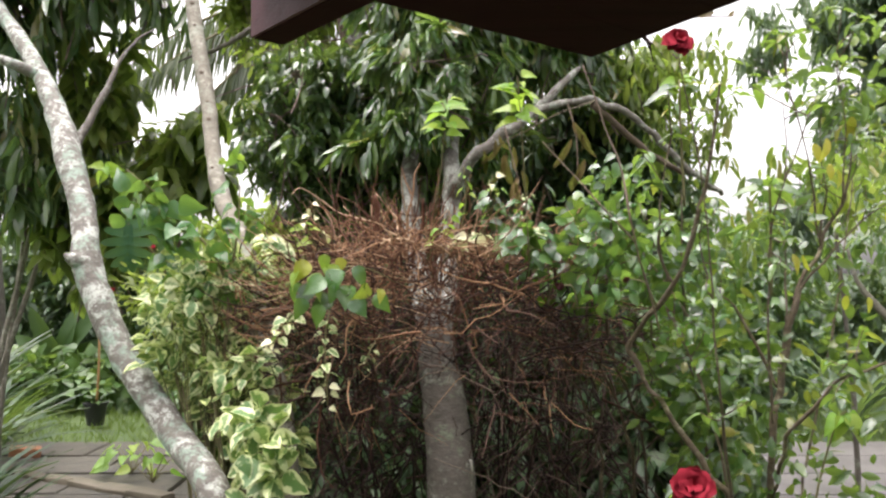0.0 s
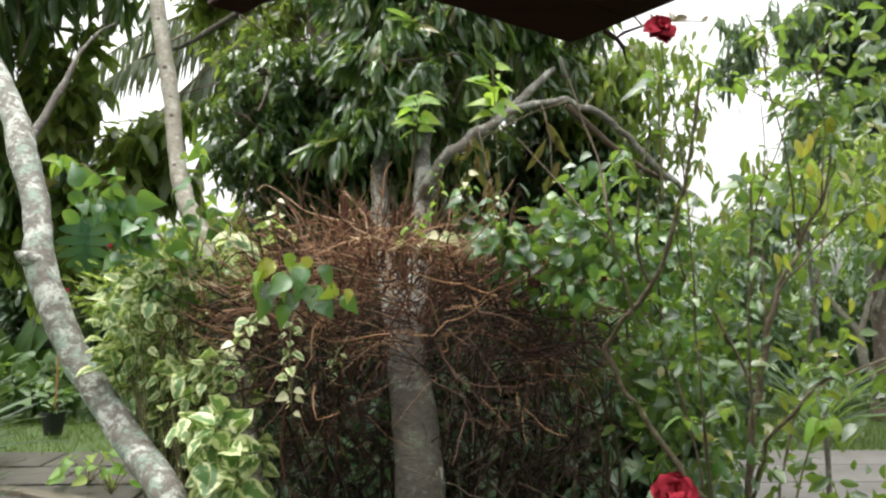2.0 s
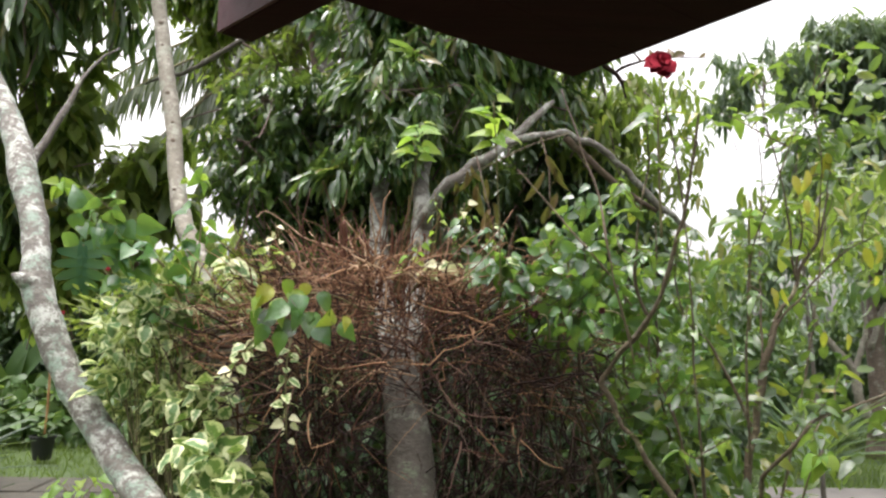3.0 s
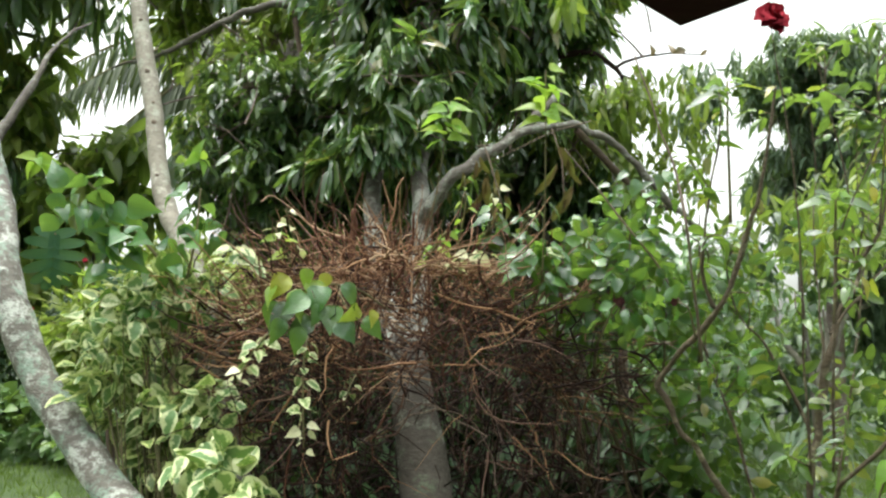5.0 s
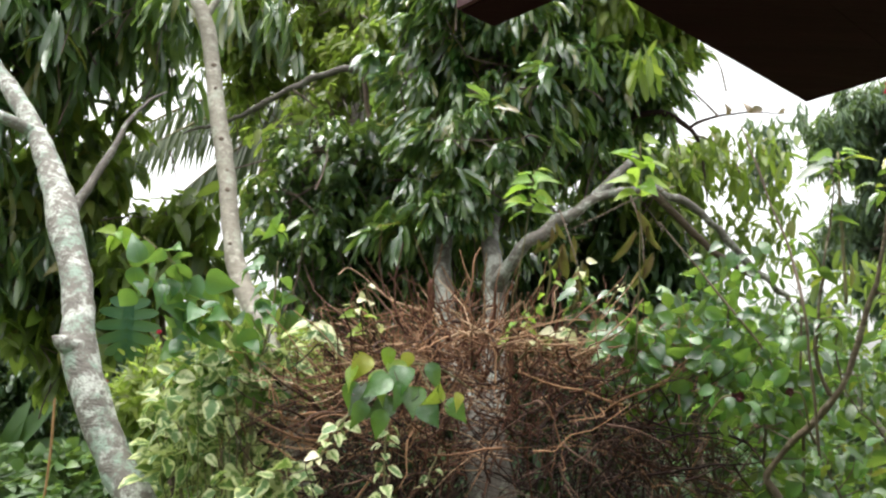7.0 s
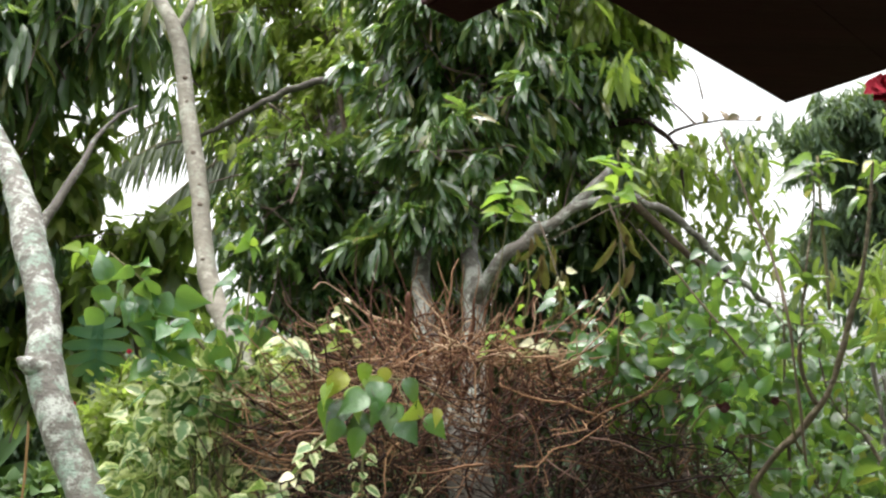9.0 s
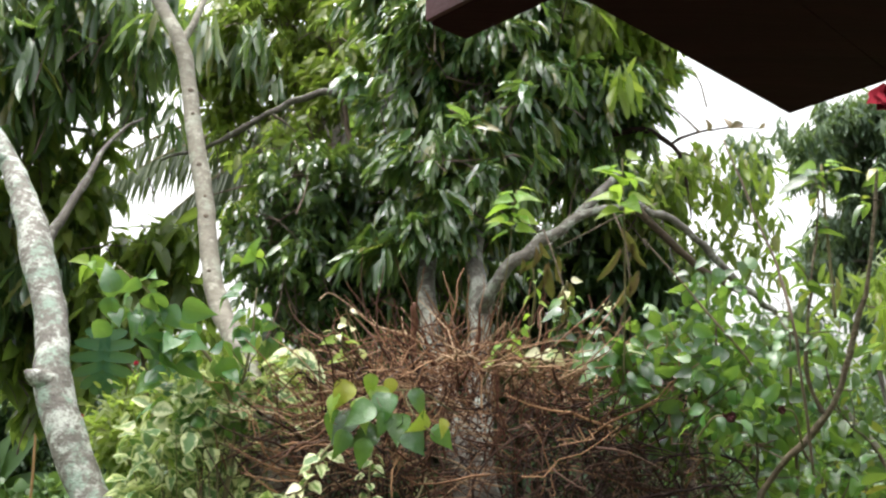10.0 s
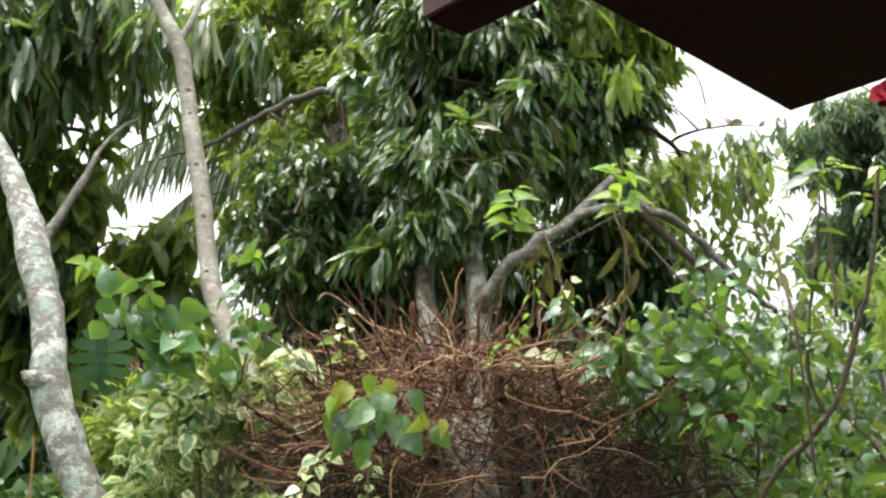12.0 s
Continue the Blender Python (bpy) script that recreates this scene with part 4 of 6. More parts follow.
def trimmed_bush():
    """A clipped bougainvillea: bare brown twigs in a dense head round the trunks, with a few fresh shoots."""
    g = np.random.default_rng(51)
    t = thing("bougainvillea_bush", (-0.05, 2.95, 0), "clipped bougainvillea bush of bare reddish brown twigs", "bush")
    c, s = np.array([-0.05, 2.98, 1.36]), np.array([0.74, 0.42, 0.46])
    # stems from the ground up into the head
    n = 56
    a = g.uniform(0, 2 * np.pi, n)
    foot = np.stack([0.05 + 0.5 * np.cos(a) * g.random(n), 3.3 + 0.3 * np.sin(a) * g.random(n), np.full(n, -0.02)], 1)
    top = c + unit(g.normal(size=(n, 3)) + [0, 0.3, 0.4]) * s * g.uniform(0.4, 0.9, (n, 1))
    mid = (foot + top) / 2 + g.normal(0, 0.10, (n, 3))
    for i in range(24):
        foot[i, 1] += 0.1
        mid[i] = foot[i] * 0.5 + top[i] * 0.5 + [0, 0.12, 0]
        top[i, 1] = max(top[i, 1], 3.05)
        rad = g.uniform(0.004, 0.008)
        if min(abs(foot[i, 0]), abs(mid[i, 0] + 0.02), abs(top[i, 0] + 0.02)) < 0.15:
            continue
        limb("stem", [(*foot[i], rad * 1.2), (*mid[i], rad), (*top[i], rad * 0.6)], M_twig_dark, t, 6, 12, 0.15)
    lines = []
    for i in range(24, n):
        r0 = g.uniform(0.002, 0.005)
        stem = spline([(*foot[i], r0 * 1.3), (*(mid[i] + g.normal(0, 0.05, 3)), r0), (*top[i], r0 * 0.5)], 7)
        if not np.any((np.abs(stem[:, 0] + 0.02) < 0.2) & (stem[:, 1] < 3.2 + 0.75 * (stem[:, 2] - 0.9))):
            lines.append(stem)
    # dense crooked twigs, few low down and before the trunk
    m = 4500
    d = unit(g.normal(size=(m, 3)))
    r = g.uniform(0.25, 1.0, m) ** 0.55
    p = c + d * s * r[:, None]
    way = unit(d * np.array([1, 1, 0.7]) + g.normal(0, 0.85, (m, 3)) + np.where(g.random((m, 1)) < 0.5, [0, 0, 0.0], [0, 0, 0.3]))
    ln = np.minimum(g.gamma(4, 0.06, m), 0.36)
    front = (np.abs(p[:, 0] + 0.02) < 0.17) & (p[:, 1] < 3.12 + 0.75 * (p[:, 2] - 0.9))
    keep = p[:, 2] + np.maximum(way[:, 2], 0) * ln < 1.76 + 0.15 * g.random(m)
    keep &= g.random(m) < np.clip((p[:, 2] - 1.05 - 0.06 * (p[:, 0] > 0.1)) / 0.42, 0.24, 1.0)
    keep &= ~((p[:, 2] > 1.58) & (g.random(m) < 0.4))
    keep &= ~(front & (g.random(m) < np.where(p[:, 2] < 1.22, 0.93, 0.48)))
    p, way, ln = p[keep], way[keep], ln[keep]
    m = len(p)
    k = 6
    step = np.repeat(way[:, None], k, 1) + np.cumsum(g.normal(0, 0.36, (m, k, 3)), 1)
    line = p[:, None] + np.cumsum(unit(step), 1) * (ln / k)[:, None, None]
    inside = (line[:, -1, 0] > -0.88) & (line[:, -1, 1] > 2.52)
    line, m = line[inside], int(inside.sum())
    u = np.linspace(0, 1, k)[None, :, None]
    rad = np.minimum(g.gamma(2, 0.0006, m) + 0.0008, 0.0036)[:, None, None] * (1.25 - 0.8 * u)
    # low in the head most twigs take the darker, shaded colour
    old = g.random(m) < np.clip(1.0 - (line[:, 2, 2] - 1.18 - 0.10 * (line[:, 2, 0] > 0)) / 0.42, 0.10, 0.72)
    for name, mat, some in (("twig_tangle", M_twig, ~old), ("old_shaded_twig_tangle", M_twig_old_shade, old)):
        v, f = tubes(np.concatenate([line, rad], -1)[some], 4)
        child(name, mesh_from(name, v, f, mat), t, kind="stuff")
    v, f = tubes(np.array(lines), 5)
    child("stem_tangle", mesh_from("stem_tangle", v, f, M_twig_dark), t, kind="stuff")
    # old dead wood inside and below, the gloom put into its dark colour
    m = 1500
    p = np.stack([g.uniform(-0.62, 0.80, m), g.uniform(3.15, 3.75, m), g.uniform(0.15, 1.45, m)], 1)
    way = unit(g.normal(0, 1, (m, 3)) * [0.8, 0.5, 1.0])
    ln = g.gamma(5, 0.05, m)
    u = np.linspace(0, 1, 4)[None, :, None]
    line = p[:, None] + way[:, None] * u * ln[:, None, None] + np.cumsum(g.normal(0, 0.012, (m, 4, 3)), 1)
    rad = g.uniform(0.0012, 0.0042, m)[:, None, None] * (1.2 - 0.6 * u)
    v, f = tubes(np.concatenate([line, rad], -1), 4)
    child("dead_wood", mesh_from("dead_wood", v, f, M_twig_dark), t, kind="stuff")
    # spiky cut ends along the top
    k = 250
    px = g.normal(-0.12, 0.32, k)
    py = g.uniform(2.62, 3.2, k)
    pz = 1.66 - 0.25 * ((px + 0.1) / 0.55) ** 2
    end = np.stack([g.normal(0, 0.95, k) + (px + 0.1) * 1.2, g.normal(-0.2, 0.5, k), g.normal(0.34, 0.38, k)], 1)
    ln = g.uniform(0.12, 0.32, k)
    u = np.linspace(0, 1, 5)[None, :, None]
    end[:, 2] = np.minimum(end[:, 2], 1.3 * np.hypot(end[:, 0], end[:, 1]))
    line = np.stack([px, py, pz], 1)[:, None] + unit(end)[:, None] * u * ln[:, None, None] + g.normal(0, 0.004, (k, 5, 3))
    line = line + np.cumsum(g.normal(0, 0.012, (k, 5, 3)), 1)
    rad = g.uniform(0.0012, 0.0030, k)[:, None, None] * (1.2 - 0.7 * u)
    line = np.concatenate([line, rad], -1)[:185]
    each_twig(line[line[..., 0].min(1) > -0.80], 5, t)
    # long twigs that sweep out sideways
    k = 130
    root = np.stack([g.uniform(-0.45, 0.1, k), g.uniform(2.82, 3.15, k), g.uniform(1.28, 1.64, k)], 1)
    to = np.where(root[:, :1] > 0.06, 0.7, -1.0)
    way = np.concatenate([to, g.normal(-0.25, 0.35, (k, 1)), g.normal(0.05, 0.22, (k, 1))], 1)
    ln = g.uniform(0.22, 0.46, k)
    u = np.linspace(0, 1, 9)[None, :, None]
    line = root[:, None] + unit(way)[:, None] * u * ln[:, None, None] - np.array([0, 0, 1]) * u**2 * g.uniform(-0.06, 0.12, (k, 1, 1)) + np.cumsum(g.normal(0, 0.0035, (k, 9, 3)), 1)
    line[..., 2] += 0.03 * np.sin(u[..., 0] * g.uniform(2, 7, (k, 1)))
    line = line[line[:, -1, 0] > -0.84]
    k = len(line)
    rad = g.uniform(0.0011, 0.0024, k)[:, None, None] * (1.2 - 0.8 * u)
    each_twig(np.concatenate([line, rad], -1), 5, t)
    # pale crooked twigs in the gloom below the head
    k = 38
    root = np.stack([g.uniform(0.12, 0.62, k), g.uniform(2.86, 3.15, k), g.uniform(0.62, 1.25, k)], 1)
    root[:10, 0] = g.uniform(-0.5, -0.15, 10)
    way = unit(np.stack([g.normal(0, 0.8, k), g.normal(-0.1, 0.3, k), g.normal(0.35, 0.7, k)], 1))
    u = np.linspace(0, 1, 10)[None, :, None]
    bend = unit(g.normal(size=(k, 3)))[:, None] * (u * (1 - u)) * g.uniform(0.05, 0.22, (k, 1, 1))
    line = root[:, None] + way[:, None] * u * g.uniform(0.2, 0.5, (k, 1, 1)) + bend + np.cumsum(g.normal(0, 0.006, (k, 10, 3)), 1)
    line = line[line[..., 0].min(1) > -0.70]
    k = len(line)
    rad = g.uniform(0.0010, 0.0024, k)[:, None, None] * (1.25 - 0.8 * u)
    each_twig(np.concatenate([line, rad], -1), 5, t, M_twig_grey)
    # cut ends that stand up round the fork of the trunk
    h = np.random.default_rng(52)
    k = 85
    root = np.stack([h.normal(-0.10, 0.17, k), h.uniform(2.92, 3.34, k), h.uniform(1.50, 1.70, k)], 1)
    way = unit(np.stack([h.normal(0, 0.42, k) + root[:, 0] * 0.5, h.normal(-0.1, 0.2, k), np.ones(k)], 1))
    u = np.linspace(0, 1, 7)[None, :, None]
    line = root[:, None] + way[:, None] * u * h.uniform(0.10, 0.34, (k, 1, 1)) + np.cumsum(h.normal(0, 0.007, (k, 7, 3)), 1)
    rad = h.uniform(0.0014, 0.0040, k)[:, None, None] * (1.2 - 0.7 * u)
    line = np.concatenate([line, rad], -1)
    each_twig(line[:35], 5, t)
    each_twig(line[35:], 5, t, M_twig)
    # upright twigs before the fork
    k = 60
    root = np.stack([h.uniform(-0.26, 0.16, k), h.uniform(2.72, 3.02, k), h.uniform(1.22, 1.52, k)], 1)
    way = unit(np.stack([h.normal(0, 0.35, k), h.normal(0.1, 0.25, k), np.ones(k)], 1))
    line = root[:, None] + way[:, None] * u * h.uniform(0.10, 0.28, (k, 1, 1)) + np.cumsum(h.normal(0, 0.008, (k, 7, 3)), 1)
    rad = h.uniform(0.0012, 0.0030, k)[:, None, None] * (1.2 - 0.7 * u)
    each_twig(np.concatenate([line, rad], -1), 5, t, M_twig)
    # single sticks: two long pale ones, a forked one, a thick sawn one
    limb("twig", [(-0.36, 2.70, 1.60, 0.0028), (-0.24, 2.95, 1.69, 0.0028), (-0.10, 3.25, 1.79, 0.0025), (0.02, 3.45, 1.88, 0.0016)], M_twig_grey, t, 6, 24, 0.2)
    limb("twig", [(-0.16, 3.05, 1.80, 0.0030), (-0.165, 2.95, 1.68, 0.0028), (-0.175, 2.90, 1.55, 0.0024), (-0.23, 2.86, 1.38, 0.0016)], M_twig_tan, t, 6, 24, 0.2)
    limb("twig", [(-0.15, 3.15, 1.70, 0.0058), (-0.135, 3.14, 1.80, 0.0048), (-0.118, 3.14, 1.88, 0.0040), (-0.112, 3.15, 1.95, 0.0030), (-0.09, 3.16, 2.0, 0.0016)], M_twig_tan, t, 7, 20, 0.3)
    limb("twig", [(-0.12, 3.14, 1.87, 0.0034), (-0.145, 3.13, 1.92, 0.0026), (-0.165, 3.12, 1.98, 0.0014)], M_twig_tan, t, 6, 14, 0.3)
    limb("stub", [(-0.26, 3.10, 1.60, 0.013), (-0.262, 3.10, 1.72, 0.012), (-0.255, 3.10, 1.80, 0.011), (-0.255, 3.10, 1.87, 0.0085)], M_twig, t, 9, 16, 0.3)
    for z0, x1, z1 in ((1.76, -0.55, 1.86), (1.75, -0.62, 1.74), (1.70, -0.58, 1.69), (1.73, -0.50, 1.80)):
        limb("twig", [(-0.27, 3.05, z0, 0.0034), (-0.34, 3.03, z0 + 0.02, 0.0030), (-0.5 * (0.27 - x1), 2.98, 0.5 * (z0 + z1) - 0.008, 0.0027), (x1 + 0.04, 2.92, z1 + 0.012, 0.0021), (x1, 2.90, z1 - 0.01, 0.0015)], M_twig_tan, t, 6, 26, 0.5)
    # thicker stubs at the crown of the bush
    for x, y, z, dx, dz in ((-0.12, 2.88, 1.62, 0.02, 0.28), (-0.20, 2.85, 1.66, -0.03, 0.16), (-0.06, 2.9, 1.64, 0.04, 0.22), (-0.17, 2.95, 1.6, 0.0, 0.26), (0.02, 2.95, 1.62, 0.05, 0.2)):
        limb("stub", [(x, y, z, 0.0065), (x + dx * 1.5 + 0.02, y, z + dz * 0.35, 0.0055), (x + dx * 2.5, y - 0.03, z + dz * 0.75, 0.003)], M_twig, t, 7, 12, 0.5)
    return t


trimmed_bush()

OV = leaf_kinds("leaf", M_bougain, POINTED_HEART, 0.74, 9, 0.32, 0.3, 0.035, 3)
OV_HEART = leaf_kinds("leaf", M_heart, POINTED_HEART, 0.78, 7, 0.55, 0.4, 0.03, 16)
OV_TINGED = leaf_kinds("leaf", M_tinged, POINTED_HEART, 0.70, 5, 0.32, 0.3, 0.035, 14)
OV_SIDE = leaf_kinds("leaf", M_bougain, ROUND_OVATE, 0.66, 9, 0.35, 0.3, 0.03, 13)
OV_YOUNG = leaf_kinds("leaf", M_young, ROUND_HEART, 0.62, 5, 0.35, 0.25, 0.02, 4)
OV_VAR = leaf_kinds("leaf", M_varieg, ROUND_OVATE, 0.70, 11, 0.3, 0.28, 0.04, 5)
OV_CREAM = leaf_kinds("leaf", M_cream, ROUND_HEART, 0.72, 5, 0.3, 0.3, 0.03, 6)
HB = leaf_kinds("leaf", M_hib, ROUND_OVATE, 0.44, 7, 0.3, 0.35, 0.02, 7)
HB_OLD = leaf_kinds("leaf", M_yellow, ROUND_OVATE, 0.44, 4, 0.3, 0.35, 0.03, 8)


def around(g, centre, radii, n, size, up=0.7, out=0.8, droop=-0.4, toward=(0, -0.5, 0)):
    """n leaf places (place, way, face, size) scattered in an ellipsoid, faces turned to the light."""
    res = []
    for _ in range(n):
        d = unit(g.normal(size=3))
        p = np.array(centre) + d * np.array(radii) * g.uniform(0.3, 1.0)
        ax = unit(d * out * [1, 1, 0.4] + g.normal(0, 0.55, 3) + [0, 0, droop])
        nr = unit(np.array([0, 0, up]) + np.array(toward) + g.normal(0, 0.95, 3))
        res.append((p, ax, nr, size * g.uniform(0.6, 1.15)))
    return res


def shoot(name, label, foot, pts, kinds, leaf_size, count, seed, extra=(), rad=0.0035, spread=0.62, hang=0.25):
    """A leafy shoot: a thin stem and leaves near its end."""
    g = np.random.default_rng(seed)
    t = thing(name, foot, label, "shoot", "fresh shoots of the bougainvillea")
    limb("stem", [(*p, rad * (1.2 - 0.7 * i / len(pts))) for i, p in enumerate(pts)], M_twig_green, t, 6, 12, 0.1)
    line = spline(pts, 40)
    places = []
    for i in range(count):
        k = int(39 * (1 - spread * (i / max(count - 1, 1)) ** 1.2))
        a = i * 2.4 + g.uniform(-0.4, 0.4)
        ax = unit([math.cos(a), math.sin(a) * 0.8 - 0.15, -hang + g.normal(0, 0.25)])
        nr = unit(np.array([0, -0.55, 0.8]) + g.normal(0, 0.3, 3))
        places.append((line[k] + ax * 0.012, ax, nr, leaf_size * g.uniform(0.65, 1.1) * (0.6 if i < 3 else 1)))
    k = max(3, count // 3) if extra else 0
    single_leaves(kinds, places[k:], t)
    single_leaves(extra, places[:k], t)
    return t


def varied_bush():
    """The variegated bougainvillea: cream-edged leaves in sprays on thin stems."""
    g = np.random.default_rng(61)
    t = thing("variegated_bougainvillea", (-0.75, 2.7, 0), "variegated bougainvillea with cream-edged green leaves", "bush")
    blobs = [((-0.93, 3.02, 1.36), (0.19, 0.2, 0.24)), ((-0.77, 2.98, 1.14), (0.18, 0.18, 0.22)), ((-0.60, 2.80, 0.93), (0.14, 0.14, 0.16)), ((-0.78, 3.15, 1.0), (0.17, 0.2, 0.3)), ((-0.82, 3.05, 1.56), (0.26, 0.16, 0.12))]
    ends, _ = in_blobs(g, blobs, 130)
    lines = []
    for e in ends:
        f0 = np.array([-0.72, 2.85, 0.0]) + g.normal(0, 0.06, 3) * [1, 1, 0]
        mid = (f0 + e) / 2 + [0, 0, 0.15] + g.normal(0, 0.04, 3)
        r = g.uniform(0.002, 0.0045)
        lines.append(spline([(*f0, r * 1.5), (*mid, r), (*e, r * 0.5)], 8))
    v, f = tubes(np.array(lines), 5)
    child("stem_tangle", mesh_from("stem_tangle", v, f, M_twig_green), t, kind="stuff")
    # near sprays, leaf by leaf
    places = []
    for c, r, n, sz in (((-0.56, 2.46, 1.05), (0.09, 0.08, 0.10), 22, 0.088), ((-0.64, 2.54, 1.12), (0.08, 0.08, 0.06), 20, 0.078), ((-0.56, 2.50, 0.90), (0.08, 0.07, 0.09), 26, 0.082), ((-0.50, 2.46, 0.96), (0.05, 0.05, 0.07), 14, 0.090), ((-0.65, 2.68, 0.98), (0.09, 0.09, 0.10), 34, 0.066),
                        ((-0.82, 2.92, 1.23), (0.12, 0.12, 0.14), 64, 0.062), ((-0.80, 3.02, 1.04), (0.17, 0.10, 0.17), 60, 0.062), ((-0.66, 2.84, 1.04), (0.12, 0.08, 0.10), 34, 0.068), ((-0.74, 2.9, 0.86), (0.14, 0.1, 0.10), 36, 0.066), ((-0.97, 2.88, 1.40), (0.14, 0.12, 0.16), 80, 0.062), ((-0.80, 2.90, 1.55), (0.2, 0.1, 0.10), 46, 0.058), ((-0.68, 2.75, 1.22), (0.10, 0.1, 0.10), 24, 0.072)):
        places += around(g, c, r, n, sz, 0.6, 0.7, -0.35, (0, -0.7, 0))
    single_leaves(OV_VAR, places, t)
    # the rest of the foliage
    tips, d = clumps(g, blobs, 90, 10, 0.07)
    n = len(tips)
    axis = unit(d * [1, 1, 0.4] + g.normal(0, 0.6, (n, 3)) + [0, 0, -0.35])
    nor = unit(np.array([0, -0.5, 0.8]) + g.normal(0, 0.5, (n, 3)))
    k = g.uniform(0.65, 1.2, n)
    child("foliage", leaf_mesh("foliage", M_varieg_many, tips, axis, nor, 0.066 * k, 0.043 * k, HEART, 0.3, 0.3, 0.04, rand=g), t, kind="stuff")
    n = 900
    tips, d = in_blobs(g, [((-1.02, 3.25, 1.50), (0.3, 0.2, 0.16)), ((-0.75, 3.2, 1.62), (0.2, 0.15, 0.1))], n)
    axis = unit(d + g.normal(0, 0.6, (n, 3)) + [0, 0, 0.2])
    nor = unit(np.array([0, -0.5, 0.8]) + g.normal(0, 0.5, (n, 3)))
    child("fine_foliage", leaf_mesh("fine_foliage", M_mango_light, tips, axis, nor, g.uniform(0.03, 0.055, n), 0.014, LANCE, 0.3, 0.25, 0.02, rand=g), t, kind="stuff")


varied_bush()


def green_bush():
    """Green bougainvillea: one spray of heart-shaped leaves over the variegated bush, one over the hibiscus."""
    g = np.random.default_rng(71)
    t = thing("bougainvillea_spray", (-0.95, 2.95, 0), "bougainvillea spray with large heart-shaped green leaves", "bush")
    limb("stem", [(-0.80, 3.0, 0, 0.010), (-0.85, 2.98, 0.9, 0.008), (-0.78, 2.9, 1.5, 0.006), (-0.95, 2.84, 1.78, 0.004), (-1.12, 2.82, 1.93, 0.002)], M_twig_green, t, 6, 20, 0.1)
    limb("stem", [(-0.78, 2.9, 1.5, 0.005), (-0.74, 2.88, 1.72, 0.004), (-0.73, 2.87, 1.88, 0.002)], M_twig_green, t, 6, 12, 0.1)
    pl = around(g, (-1.04, 2.76, 1.80), (0.18, 0.07, 0.12), 12, 0.088, 0.55, 0.8, -0.9, (0, -0.8, 0))
    pl += around(g, (-1.08, 2.84, 1.84), (0.14, 0.08, 0.10), 16, 0.08, 0.5, 0.8, -0.5, (0, -0.8, 0))
    pl += around(g, (-0.93, 2.84, 1.70), (0.18, 0.09, 0.12), 34, 0.08, 0.5, 0.8, -0.6, (0, -0.8, 0))
    pl += around(g, (-0.74, 2.86, 1.80), (0.09, 0.08, 0.12), 18, 0.065, 0.5, 0.8, -0.5, (0, -0.8, 0))
    pl += around(g, (-0.85, 2.95, 1.55), (0.2, 0.1, 0.12), 44, 0.068, 0.5, 0.8, -0.4, (0, -0.8, 0))
    single_leaves(OV_HEART, pl, t)
    single_leaves(OV_YOUNG, around(g, (-1.19, 2.80, 1.93), (0.05, 0.04, 0.03), 8, 0.06) + around(g, (-0.75, 2.86, 1.96), (0.05, 0.04, 0.03), 7, 0.06), t, "fresh yellow-green leaf")
    t = thing("bougainvillea_spray", (0.5, 2.8, 0), "dense spray of glossy green bougainvillea leaves beside the twigs", "bush")
    for e in ((0.35, 2.62, 1.72), (0.55, 2.6, 1.80), (0.70, 2.65, 1.66), (0.48, 2.5, 1.55), (0.82, 2.75, 1.85)):
        limb("stem", [(0.72 + 0.7 * (e[0] - 0.55), 3.2, 0.0, 0.008), (0.80 + 0.9 * (e[0] - 0.55), 3.15 + 0.3 * (e[2] - 1.7), 0.8, 0.006), (e[0] + 0.04, 2.85, 1.35, 0.005), (*e, 0.002)], M_twig_olive, t, 6, 30, 0.6)
    pl = []
    for c, r, n, sz in (((0.30, 2.66, 1.66), (0.13, 0.1, 0.10), 48, 0.058), ((0.52, 2.62, 1.66), (0.17, 0.12, 0.16), 104, 0.055), ((0.72, 2.68, 1.62), (0.17, 0.12, 0.2), 92, 0.054),
                        ((0.62, 2.75, 1.86), (0.18, 0.12, 0.13), 64, 0.05), ((0.5, 2.45, 1.52), (0.12, 0.09, 0.10), 30, 0.056), ((0.82, 2.6, 1.35), (0.13, 0.15, 0.16), 30, 0.056)):
        pl += around(g, c, r, n, sz, 0.5, 0.7, -0.4, (0, -0.7, 0))
    single_leaves(OV_SIDE, pl, t)
    n = 720
    tips, d = clumps(g, [((0.64, 2.9, 1.62), (0.32, 0.22, 0.32)), ((0.98, 3.0, 1.2), (0.22, 0.3, 0.42))], n // 9, 9, 0.07)
    axis = unit(d + g.normal(0, 0.6, (n, 3)) + [0, 0, -0.35])
    nor = unit(np.array([0, -0.4, 0.7]) + g.normal(0, 1.0, (n, 3)))
    k = g.uniform(0.7, 1.2, n)
    child("foliage", leaf_mesh("foliage", M_bougain_many, tips, axis, nor, 0.062 * k, 0.042 * k, HEART, 0.3, 0.25, 0.02, rand=g), t, kind="stuff")


green_bush()

